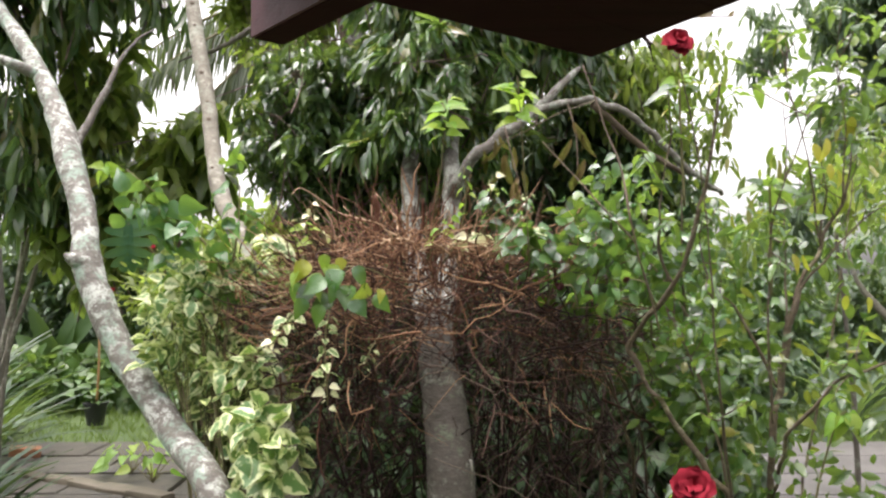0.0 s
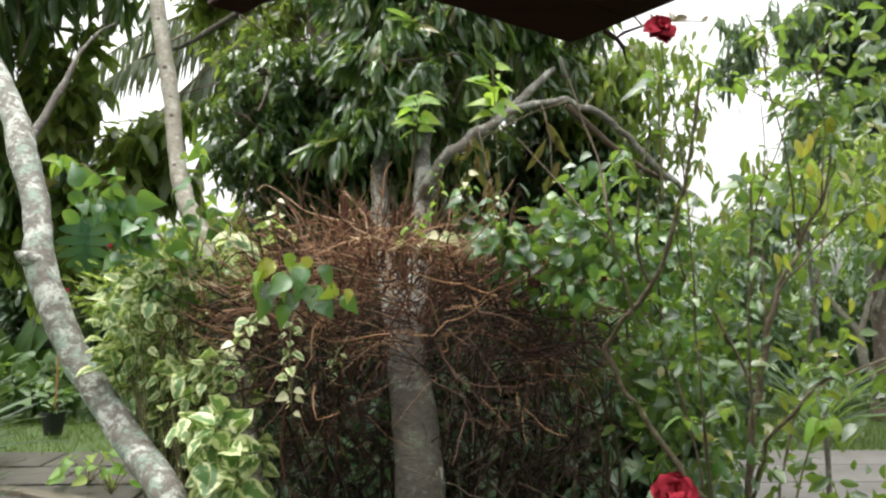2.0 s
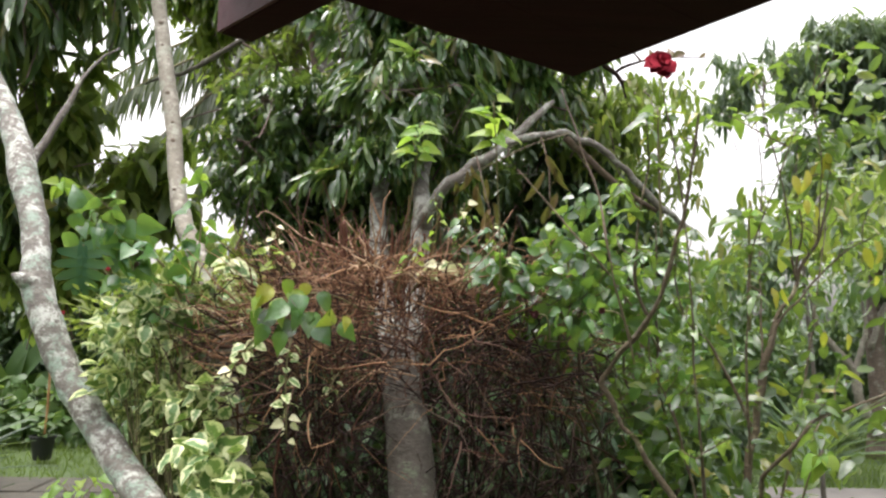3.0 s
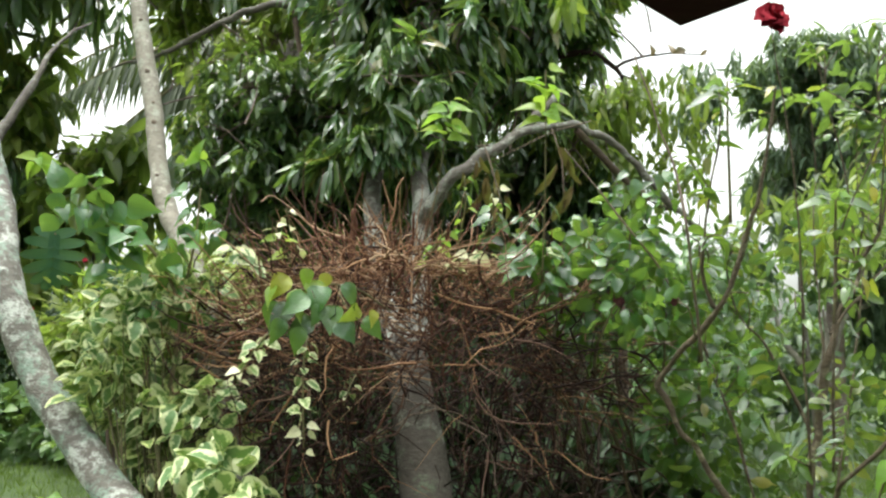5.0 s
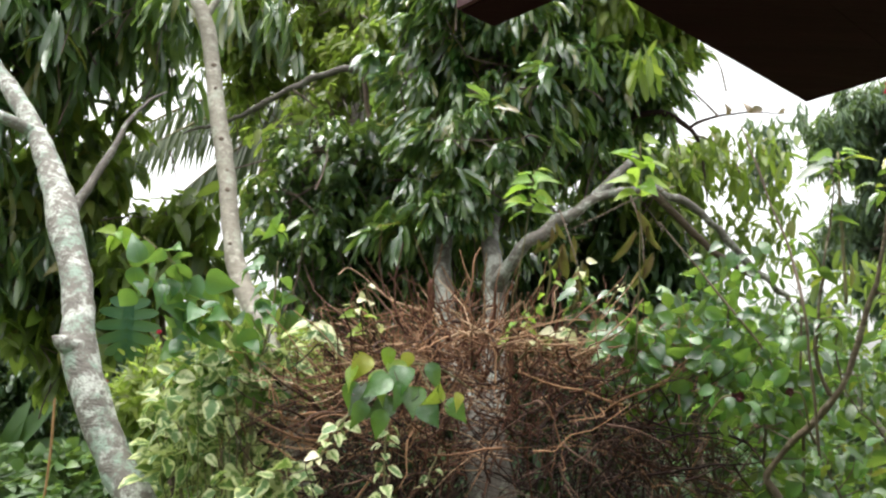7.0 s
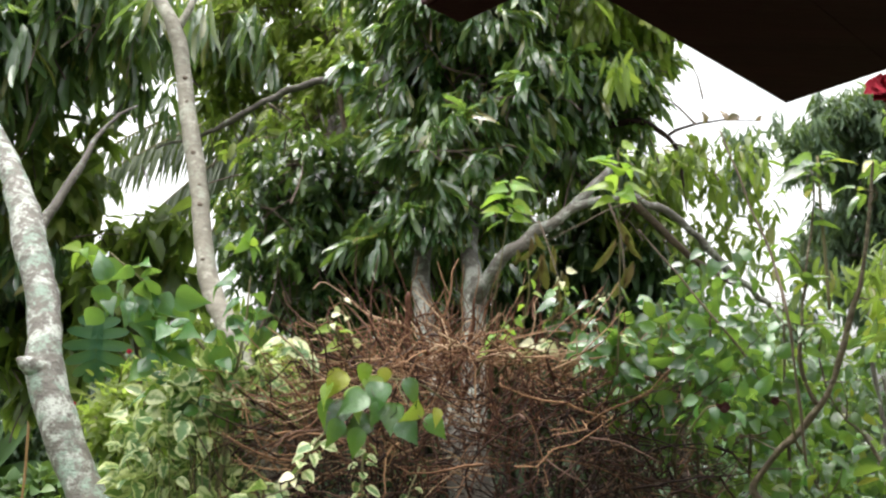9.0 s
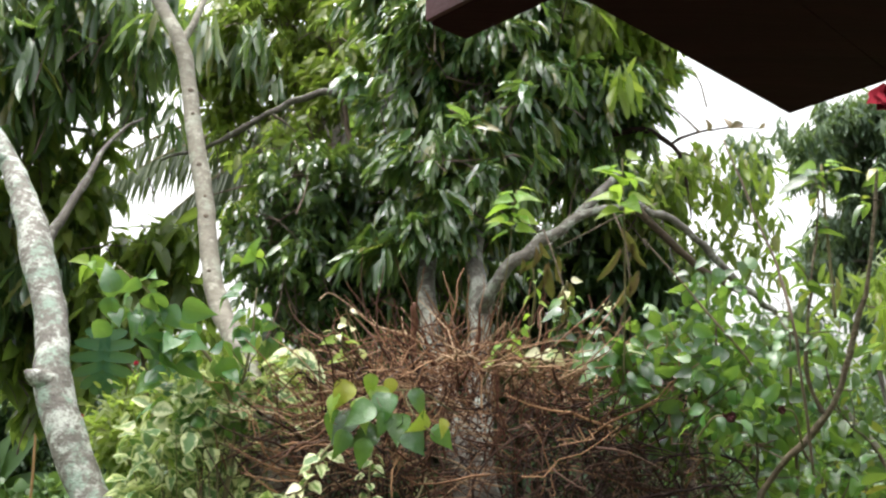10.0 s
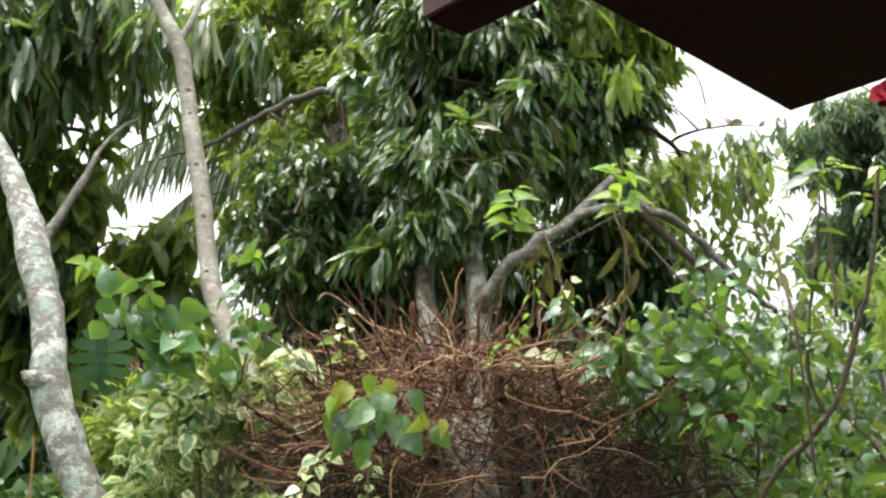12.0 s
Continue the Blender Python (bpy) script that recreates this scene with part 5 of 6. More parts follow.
shoot("leafy_shoot", "bright green shoot with young leaves over the twigs", (-0.02, 2.75, 0), [(-0.04, 2.85, 1.70), (-0.01, 2.75, 1.90), (0.015, 2.69, 2.15)], OV_YOUNG, 0.085, 15, 81, rad=0.002, spread=0.22, hang=0.0)
shoot("leafy_shoot", "bright green shoot with young leaves before the bent limb", (0.2, 2.4, 0), [(0.28, 2.6, 1.6), (0.25, 2.45, 1.87), (0.22, 2.34, 2.14)], OV_YOUNG, 0.085, 13, 82, rad=0.002, spread=0.22, hang=0.0)
def leaf_spray():
    """The drooping shoot before the twigs: deep green pointed leaves, yellow-tinged ones at its upper side."""
    g = np.random.default_rng(83)
    t = thing("leafy_shoot", (-0.32, 2.6, 0), "hanging shoot of glossy green and yellow-tinged leaves on the twigs", "shoot", "fresh shoots of the bougainvillea")
    limb("stem", [(-0.14, 2.8, 1.52, 0.003), (-0.26, 2.66, 1.58, 0.0028), (-0.38, 2.58, 1.57, 0.0022), (-0.45, 2.54, 1.52, 0.0015)], M_twig_green, t, 6, 14, 0.1)
    limb("stem", [(-0.30, 2.63, 1.58, 0.002), (-0.27, 2.58, 1.52, 0.0018), (-0.22, 2.55, 1.47, 0.0012)], M_twig_green, t, 6, 10, 0.1)
    green, yellow = [], []
    for x, z, size, tint in ((-0.46, 1.55, 0.075, 1), (-0.43, 1.575, 0.085, 1), (-0.38, 1.60, 0.07, 1), (-0.41, 1.54, 0.09, 1), (-0.36, 1.57, 0.085, 1), (-0.33, 1.59, 0.06, 1), (-0.47, 1.51, 0.085, 0), (-0.42, 1.50, 0.10, 0), (-0.44, 1.46, 0.085, 0), (-0.37, 1.52, 0.085, 0),
                             (-0.33, 1.55, 0.095, 0), (-0.31, 1.50, 0.10, 0), (-0.36, 1.46, 0.09, 0), (-0.28, 1.56, 0.075, 0), (-0.29, 1.46, 0.09, 0), (-0.39, 1.44, 0.08, 0), (-0.24, 1.50, 0.07, 1), (-0.22, 1.47, 0.085, 0), (-0.20, 1.49, 0.05, 1), (-0.34, 1.50, 0.07, 0)):
        p = np.array([x, 2.56 + g.uniform(-0.03, 0.05), z + 0.022])
        ax = unit([(x + 0.35) * 3.5 + g.normal(0, 0.3), -0.3, -0.75 + g.normal(0, 0.25)])
        (yellow if tint else green).append((p, ax, unit(np.array([(x + 0.35) * 1.5, -g.uniform(0.6, 1.1), 0.32]) + g.normal(0, 0.3, 3)), size * g.uniform(0.8, 1.05)))
    single_leaves(OV, green, t)
    single_leaves(OV_TINGED, yellow, t, "yellow-tinged young leaf")


leaf_spray()
shoot("leafy_shoot", "dangling shoot with small cream and green leaves", (-0.38, 2.7, 0), [(-0.36, 2.72, 1.50), (-0.38, 2.60, 1.38), (-0.37, 2.58, 1.14)], OV_VAR, 0.043, 22, 85, OV_CREAM)
shoot("leafy_shoot", "dangling shoot with small cream and green leaves", (-0.5, 2.7, 0), [(-0.46, 2.72, 1.46), (-0.50, 2.60, 1.42), (-0.55, 2.56, 1.32)], OV_VAR, 0.043, 16, 86, OV_CREAM)
shoot("leafy_shoot", "cream-edged leaves at the top of the twigs", (0.12, 2.9, 0), [(0.0, 2.9, 1.60), (0.06, 2.75, 1.68), (0.13, 2.66, 1.69)], OV_CREAM, 0.07, 9, 87, OV_VAR)
shoot("leafy_shoot", "pale leaf shoot standing above the twigs", (-0.46, 2.8, 0), [(-0.40, 2.9, 1.6), (-0.44, 2.82, 1.74), (-0.46, 2.76, 1.81)], OV_CREAM, 0.06, 4, 88)
shoot("leafy_shoot", "cream-edged leaves on the shoulder of the bush", (-0.6, 2.87, 0), [(-0.5, 2.9, 1.55), (-0.57, 2.8, 1.66), (-0.61, 2.74, 1.69)], OV_VAR, 0.07, 12, 89, OV_CREAM)
shoot("leafy_shoot", "green heart-shaped leaves among the cut twigs", (0.18, 2.9, 0), [(0.1, 2.9, 1.62), (0.17, 2.82, 1.78), (0.19, 2.78, 1.86)], OV, 0.07, 9, 90, OV_YOUNG)
shoot("leafy_shoot", "green and cream leaves among the cut twigs", (0.3, 2.8, 0), [(0.15, 2.9, 1.6), (0.24, 2.72, 1.70), (0.29, 2.64, 1.70)], OV, 0.085, 14, 91, OV_VAR)
shoot("leafy_shoot", "yellow-green leaves among the cut twigs", (-0.05, 2.8, 0), [(-0.06, 2.9, 1.6), (-0.02, 2.8, 1.70), (0.02, 2.74, 1.76)], OV_YOUNG, 0.055, 8, 92)
shoot("leafy_shoot", "green and cream-edged leaves on thin twigs beside the trunk", (0.2, 2.75, 0), [(0.12, 2.9, 1.62), (0.16, 2.8, 1.80), (0.17, 2.75, 1.90)], OV, 0.06, 9, 97, OV_CREAM)
shoot("leafy_shoot", "green and cream-edged leaves on thin twigs beside the trunk", (0.3, 2.75, 0), [(0.2, 2.9, 1.62), (0.26, 2.8, 1.78), (0.29, 2.74, 1.84)], OV, 0.058, 9, 98, OV_VAR)
shoot("leafy_shoot", "small yellow-green leaves on a thin twig by the trunk", (0.1, 2.75, 0), [(0.05, 2.9, 1.62), (0.08, 2.8, 1.82), (0.07, 2.74, 1.93)], OV_YOUNG, 0.045, 8, 99)
shoot("leafy_shoot", "small green and cream leaves on a cut twig", (-0.45, 2.75, 0), [(-0.42, 2.85, 1.60), (-0.46, 2.76, 1.70), (-0.49, 2.72, 1.75)], OV_YOUNG, 0.055, 8, 102, OV_CREAM)
shoot("leafy_shoot", "small cream leaves on a twig", (-0.25, 2.75, 0), [(-0.22, 2.85, 1.35), (-0.25, 2.76, 1.30), (-0.27, 2.74, 1.24)], OV_VAR, 0.036, 7, 93, OV_CREAM)

shoot("leafy_shoot", "whorl of pale green leaves on a thin upright stem", (0.67, 2.25, 0), [(0.69, 2.28, 1.75), (0.675, 2.26, 1.95), (0.67, 2.25, 2.11)], HB, 0.085, 10, 94, OV_YOUNG[:1], spread=0.12, hang=-0.1)
shoot("leafy_shoot", "whorl of pale green leaves on a thin upright stem", (0.86, 2.1, 0), [(0.88, 2.15, 1.5), (0.87, 2.12, 1.7), (0.86, 2.1, 1.80)], HB, 0.08, 10, 95, OV_YOUNG[:1], spread=0.12, hang=-0.1)
shoot("leafy_shoot", "drooping yellowish leaves on an upright green stem", (1.1, 2.4, 0), [(1.06, 2.4, 0.6), (1.11, 2.4, 0.91), (1.15, 2.36, 1.12), (1.17, 2.34, 1.16)], OV_YOUNG, 0.085, 9, 96, spread=0.12, hang=1.0)


def in_gap(p):
    """Whether a place lies in the open gap among the upper stems, where few leaves grow."""
    x, y, z = p[:3]
    if y > 2.3:
        return 0.86 < x < 1.13 and 1.89 < z < 2.13
    return 0.72 < x < 0.95 and 1.84 < z < 2.03


def hibiscus():
    """The hibiscus by the porch: forked stems, glossy leaves, yellowing ones and red double flowers."""
    g = np.random.default_rng(101)
    t = thing("hibiscus_bush", (0.95, 2.3, 0), "tall hibiscus with glossy leaves, yellowing leaves and red flowers", "bush")
    old_wood = [
        [(0.98, 2.42, 0.0, 0.012), (0.90, 2.42, 0.75, 0.010), (0.78, 2.43, 0.99, 0.0095), (0.64, 2.45, 1.20, 0.0085), (0.585, 2.45, 1.30, 0.009), (0.568, 2.45, 1.335, 0.0095), (0.59, 2.42, 1.385, 0.008), (0.63, 2.36, 1.46, 0.0075), (0.68, 2.29, 1.57, 0.007), (0.72, 2.25, 1.72, 0.006), (0.74, 2.2, 1.90, 0.0045), (0.76, 2.18, 2.08, 0.003)],
        [(0.66, 2.31, 1.54, 0.0065), (0.62, 2.3, 1.64, 0.0045), (0.62, 2.25, 1.80, 0.0035), (0.65, 2.25, 1.98, 0.002)],
    ]
    fork = [
        [(1.03, 2.50, 0.0, 0.014), (1.02, 2.5, 0.95, 0.012), (1.06, 2.5, 1.22, 0.011), (1.08, 2.5, 1.43, 0.0095), (1.13, 2.5, 1.55, 0.0075), (1.19, 2.5, 1.665, 0.006), (1.25, 2.5, 1.78, 0.004), (1.28, 2.5, 1.90, 0.0025), (1.29, 2.5, 2.05, 0.002)],
        [(1.09, 2.5, 1.48, 0.007), (1.20, 2.48, 1.62, 0.005), (1.31, 2.47, 1.735, 0.0035), (1.42, 2.45, 1.80, 0.002)],
        [(1.18, 2.5, 1.65, 0.005), (1.20, 2.5, 1.81, 0.0035), (1.185, 2.5, 1.96, 0.002), (1.19, 2.5, 2.1, 0.0015)],
    ]
    side_shoots = [
        [(1.02, 2.5, 0.85, 0.009), (0.985, 2.3, 1.10, 0.0085), (1.02, 2.2, 1.20, 0.008), (1.09, 2.2, 1.275, 0.0075), (1.17, 2.2, 1.30, 0.006), (1.27, 2.2, 1.34, 0.005), (1.45, 2.2, 1.45, 0.003)],
        [(0.95, 2.5, 0.6, 0.008), (0.83, 2.5, 1.13, 0.0065), (0.78, 2.5, 1.28, 0.0055), (0.73, 2.5, 1.38, 0.004), (0.72, 2.5, 1.5, 0.002)],
        [(1.06, 2.55, 1.2, 0.007), (0.95, 2.6, 1.44, 0.006), (0.89, 2.6, 1.50, 0.005), (0.845, 2.6, 1.59, 0.0035), (0.83, 2.6, 1.75, 0.002)],
    ]
    flower_stems = [
        [(0.95, 2.3, 0.0, 0.0073), (0.80, 2.05, 0.6, 0.0062), (0.66, 1.9, 1.2, 0.0047), (0.60, 1.82, 1.7, 0.0031), (0.525, 1.775, 2.06, 0.0016)],
        [(0.95, 2.3, 0.0, 0.0062), (0.75, 2.0, 0.6, 0.0052), (0.60, 1.82, 0.95, 0.0036), (0.545, 1.775, 1.07, 0.0021)],
        [(1.1, 2.5, 0.0, 0.0083), (1.2, 2.7, 0.8, 0.0068), (1.35, 2.8, 1.3, 0.0052), (1.45, 2.85, 1.8, 0.0036), (1.5, 2.85, 2.2, 0.0021)],
    ]
    young_stems = [
        [(1.07, 2.5, 1.4, 0.005), (1.11, 2.6, 1.75, 0.0035), (1.12, 2.6, 2.0, 0.0025), (1.10, 2.6, 2.22, 0.0015)],
        [(0.90, 2.2, 1.15, 0.005), (0.86, 2.12, 1.45, 0.004), (0.87, 2.1, 1.7, 0.003), (0.93, 1.98, 2.0, 0.0016)],
        [(1.1, 2.2, 0.0, 0.0062), (1.2, 2.0, 0.7, 0.0052), (1.22, 1.95, 1.2, 0.0042), (1.25, 1.95, 1.7, 0.0026)],
    ]
    top_stems = [
        [(1.18, 2.5, 1.65, 0.005), (1.12, 2.46, 1.95, 0.0035), (1.06, 2.44, 2.14, 0.0026), (1.05, 2.43, 2.30, 0.0016)],
        [(1.25, 2.5, 1.78, 0.004), (1.24, 2.45, 2.02, 0.003), (1.20, 2.42, 2.20, 0.0024), (1.21, 2.40, 2.36, 0.0016)],
    ]
    stems = old_wood + fork + side_shoots + flower_stems + young_stems + top_stems
    for i, s in enumerate(stems):
        slim = 1.0 if i < len(old_wood) + 1 else 0.72
        limb("stem", [(*p[:3], p[3] * slim) for p in s], M_twig_olive, t, 9, 44, 0.4)
    # whorls of leaves at the ends of the stems and of short side twigs
    places, sprigs = [], []
    for si, s in enumerate(stems):
        line = spline([p[:3] for p in s], 60)
        ends = [] if si in (8, 9) else [(line[59], 0.0)]
        for i in range(3 if si in (2, 3, 4, 8, 9, 11) else 6):
            k = int(g.uniform(26, 57))
            ends.append((line[k], g.uniform(0.05, 0.16)))
        for root, ln in ends:
            way = unit(g.normal(0, 0.6, 3) + [0, -0.2, 0.7])
            tip = root + way * ln
            if ln:
                sprigs.append(spline([(*root, 0.0022), (*(root * 0.5 + tip * 0.5 + g.normal(0, 0.012, 3)), 0.0018), (*tip, 0.0012)], 7))
            a0 = g.uniform(0, 6.28)
            for j in range(int(g.integers(4, 8))):
                a = a0 + j * 2.4
                side = np.array([math.cos(a), math.sin(a), g.uniform(-0.75, 0.45)])
                p = tip - way * 0.012 * j
                places.append((p, unit(side), unit(np.array([0, 0, 1.0]) - side * side[2] * 0.6 + g.normal(0, 0.3, 3)), g.uniform(0.032, 0.062)))
    places = [p for p in places if not in_gap(p[0])]
    single_leaves(HB, places, t)
    v, f = tubes(np.array([s for s in sprigs if not in_gap(s[-1, :3])]), 5)
    child("twig_spray", mesh_from("twig_spray", v, f, M_twig_olive), t, kind="stuff")
    old = []
    for c in ((0.97, 1.94, 1.90), (1.30, 2.3, 1.78), (1.26, 2.25, 1.70), (0.86, 2.1, 1.62), (1.36, 2.2, 1.62), (1.1, 2.2, 1.5), (1.2, 2.3, 1.9)):
        for _ in range(2):
            old.append((np.array(c) + g.normal(0, 0.045, 3), unit(g.normal(0, 0.3, 3) + [0, 0, -1]), unit(g.normal(0, 0.4, 3) + [0, -1, 0.2]), g.uniform(0.04, 0.065)))
    old.append((np.array([1.275, 2.48, 2.05]), unit([-0.1, -0.1, -1]), unit([0.1, -1, 0.3]), 0.085))
    single_leaves(HB_OLD, old, t, "yellowing leaf")
    # smaller foliage further in
    n = 910
    tips, d = clumps(g, [((0.90, 2.65, 1.15), (0.26, 0.3, 0.42)), ((1.3, 2.8, 1.25), (0.22, 0.3, 0.24)), ((1.65, 2.8, 1.75), (0.16, 0.3, 0.2)), ((1.15, 2.55, 0.85), (0.40, 0.35, 0.30)), 
                        ((1.45, 2.4, 2.1), (0.16, 0.2, 0.16)), ((1.02, 2.75, 1.6), (0.22, 0.2, 0.2)), ((1.85, 2.8, 1.3), (0.2, 0.2, 0.2))], n // 7, 7, 0.075)
    axis = unit(d + g.normal(0, 0.6, (n, 3)) + [0, 0, -0.3])
    nor = unit(np.array([0, -0.3, 0.7]) + g.normal(0, 1.1, (n, 3)))
    k = g.uniform(0.6, 1.2, n)
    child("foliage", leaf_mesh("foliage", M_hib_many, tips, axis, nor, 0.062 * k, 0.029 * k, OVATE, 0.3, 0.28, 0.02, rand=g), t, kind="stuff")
    n = 240
    tips, d = clumps(g, [((1.28, 2.5, 2.16), (0.17, 0.2, 0.19)), ((0.98, 2.5, 1.72), (0.16, 0.15, 0.12))], n // 6, 6, 0.06)
    axis = unit(d + g.normal(0, 0.7, (n, 3)) + [0, 0, -0.2])
    nor = unit(np.array([0, -0.2, 0.9]) + g.normal(0, 0.8, (n, 3)))
    k = g.uniform(0.6, 1.2, n)
    sits = np.array([not in_gap(p) for p in tips])
    tips, axis, nor, k = tips[sits], axis[sits], nor[sits], k[sits]
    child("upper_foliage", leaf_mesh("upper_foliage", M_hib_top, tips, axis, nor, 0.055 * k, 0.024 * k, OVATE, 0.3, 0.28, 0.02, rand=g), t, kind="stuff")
    return t


hibiscus()


def flower(place, facing, size, seed, name="hibiscus_flower", label="ruffled red double hibiscus flower", mat=None):
    """A red double hibiscus flower: ruffled petals in three rings, a green cup."""
    g = np.random.default_rng(seed)
    t = thing(name, place, label, "flower", "red hibiscus flowers" if mat is None else "")
    f = Vector(facing).normalized()
    a = f.orthogonal().normalized()
    b = f.cross(a)
    for ring, (n, tilt, s) in enumerate(((6, 0.1, 1.0), (6, 0.6, 0.85), (5, 1.2, 0.62))):
        for i in range(n):
            w = 2 * math.pi * (i + 0.5 * ring) / n + g.uniform(-0.2, 0.2)
            out = a * math.cos(w) + b * math.sin(w)
            ax = (out + f * tilt).normalized()
            v, fc, uv = leaf_arrays([list(f * 0.004 * ring)], [list(ax)], [list(f - out * 0.3)], size * s * g.uniform(0.85, 1.1) * 0.5, size * s * 0.55, [0.2, 0.55, 0.9, 1.05, 0.85, 0.45], 0.25, g.uniform(-0.1, 0.35), 0.2, g)
            put("petal", mesh_from("petal", v, fc, mat or M_petal, uv), t)
    v, fc, uv = leaf_arrays(np.zeros((5, 3)), [list((a * math.cos(k * 1.2566) + b * math.sin(k * 1.2566) - f * 0.3).normalized()) for k in range(5)], [list(f)] * 5, size * 0.28, size * 0.12, OVATE, 0.2, 0.0, 0, g)
    put("calyx", mesh_from("calyx", v - np.array(f) * 0.006, fc, M_bougain, uv), t, "green calyx")


flower((0.525, 1.775, 2.075), (0.1, -0.7, 0.3), 0.068, 111)
flower((0.545, 1.765, 1.09), (-0.1, -0.7, 0.5), 0.092, 112)
M_wilt = flat_mat("wilted_petal", (0.075, 0.010, 0.018), (0.13, 0.018, 0.028), 60, 0.6, 0.5)
flower((0.285, 1.95, 1.53), (-0.1, -0.5, -0.5), 0.023, 113, "withered_flower", "dark red withered flower among the green leaves", M_wilt)
flower((0.50, 2.19, 1.545), (0.1, -0.5, -0.5), 0.020, 114, "withered_flower", "dark red withered flower among the hibiscus leaves", M_wilt)
flower((-1.16, 3.2, 1.67), (0.1, -0.7, 0.4), 0.017, 115, "small_flower", "tiny orange-red flower head among the leaves", M_petal)
flower((-1.32, 3.2, 1.50), (0.1, -0.7, 0.4), 0.018, 116, "small_flower", "tiny orange-red flower head among the leaves", M_petal)


def bud_stalk(tip, root):
    """The thin stalk that carries a small flower."""
    t = thing("flower_stalk", root, "thin green stalk bearing a small flower", "stalk")
    a, b = np.array(root), np.array(tip)
    limb("stalk", [(*a, 0.003), (*(a * 0.5 + b * 0.5 + [0.01, 0, 0.03]), 0.0024), (*b, 0.0016)], M_twig_green, t, 6, 12, 0.1)


bud_stalk((0.285, 1.955, 1.53), (0.42, 2.5, 1.45))
bud_stalk((0.50, 2.195, 1.545), (0.63, 2.36, 1.46))
bud_stalk((-1.16, 3.2, 1.66), (-1.1, 3.3, 1.35))
bud_stalk((-1.32, 3.2, 1.49), (-1.08, 3.2, 1.3))


def long_twig():
    t = thing("bare_twig", (0.65, 2.6, 0), "long straight pale bare twig crossing the leaves", "twig")
    limb("twig", [(0.85, 2.75, 1.40, 0.004), (0.65, 2.60, 1.63, 0.0035), (0.48, 2.53, 1.80, 0.0027), (0.31, 2.48, 1.97, 0.0018)], M_twig_grey, t, 6, 30, 0.3)
    t = thing("bare_twig", (0.5, 2.1, 0), "thin pale bare twig standing before the bent limb", "twig")
    limb("twig", [(0.62, 2.3, 1.40, 0.0035), (0.50, 2.1, 1.67, 0.003), (0.47, 2.1, 1.825, 0.0027), (0.42, 2.1, 1.97, 0.0022), (0.37, 2.1, 2.11, 0.0015)], M_twig_grey, t, 6, 30, 0.3)
    t = thing("bare_twig", (0.3, 3.2, 0), "thin twig reaching sideways under the bent limb", "twig")
    limb("twig", [(0.62, 3.25, 2.27, 0.0035), (0.46, 3.2, 2.205, 0.003), (0.34, 3.2, 2.14, 0.0025), (0.225, 3.2, 2.08, 0.0015)], M_twig_olive, t, 6, 20, 0.12)


def dry_leaves():
    """Dead leaves caught under the bent limb."""
    g = np.random.default_rng(171)
    kinds = leaf_kinds("dry_leaf", M_dry, LANCE, 0.24, 4, 0.6, 0.5, 0.05, 12)
    t = thing("dead_sprig", (0.3, 3.6, 0), "hanging sprig of dry brown leaves under the limb", "dead leaves")
    limb("stalk", [(0.28, 3.65, 2.25, 0.004), (0.30, 3.55, 2.12, 0.003), (0.33, 3.5, 1.98, 0.002)], M_bark_brown, t, 6, 10, 0.1)
    limb("stalk", [(0.58, 3.70, 2.36, 0.004), (0.60, 3.6, 2.2, 0.003), (0.60, 3.55, 2.02, 0.002)], M_bark_brown, t, 6, 10, 0.1)
    pl = []
    for c in ((0.30, 3.55, 2.12), (0.33, 3.5, 2.0), (0.22, 3.6, 2.14), (0.60, 3.6, 2.2), (0.60, 3.56, 2.06)):
        for _ in range(4):
            pl.append((np.array(c) + g.normal(0, 0.025, 3), unit(g.normal(0, 0.28, 3) + [0, 0, -1]), unit(g.normal(0, 0.4, 3) + [0, -1, 0]), g.uniform(0.08, 0.15)))
    single_leaves(kinds, pl, t)
    curled = leaf_kinds("dry_leaf", M_dry, OVATE, 0.42, 4, 1.3, 0.5, 0.08, 15)
    t = thing("caught_leaf", (1.38, 4.4, 2.99), "dark curled leaves caught on a thin dark limb", "dead leaves")
    single_leaves(curled, [(np.array(p), unit([a, -0.1, 0.8]), unit([g.normal(0, 0.4), -1, 0.2]), z) for p, a, z in (((1.30, 4.39, 2.965), 0.0, 0.075), ((1.42, 4.39, 2.985), -0.1, 0.075), ((1.43, 4.39, 2.985), 1.2, 0.10), ((1.58, 4.39, 2.99), 0.9, 0.06))], t)


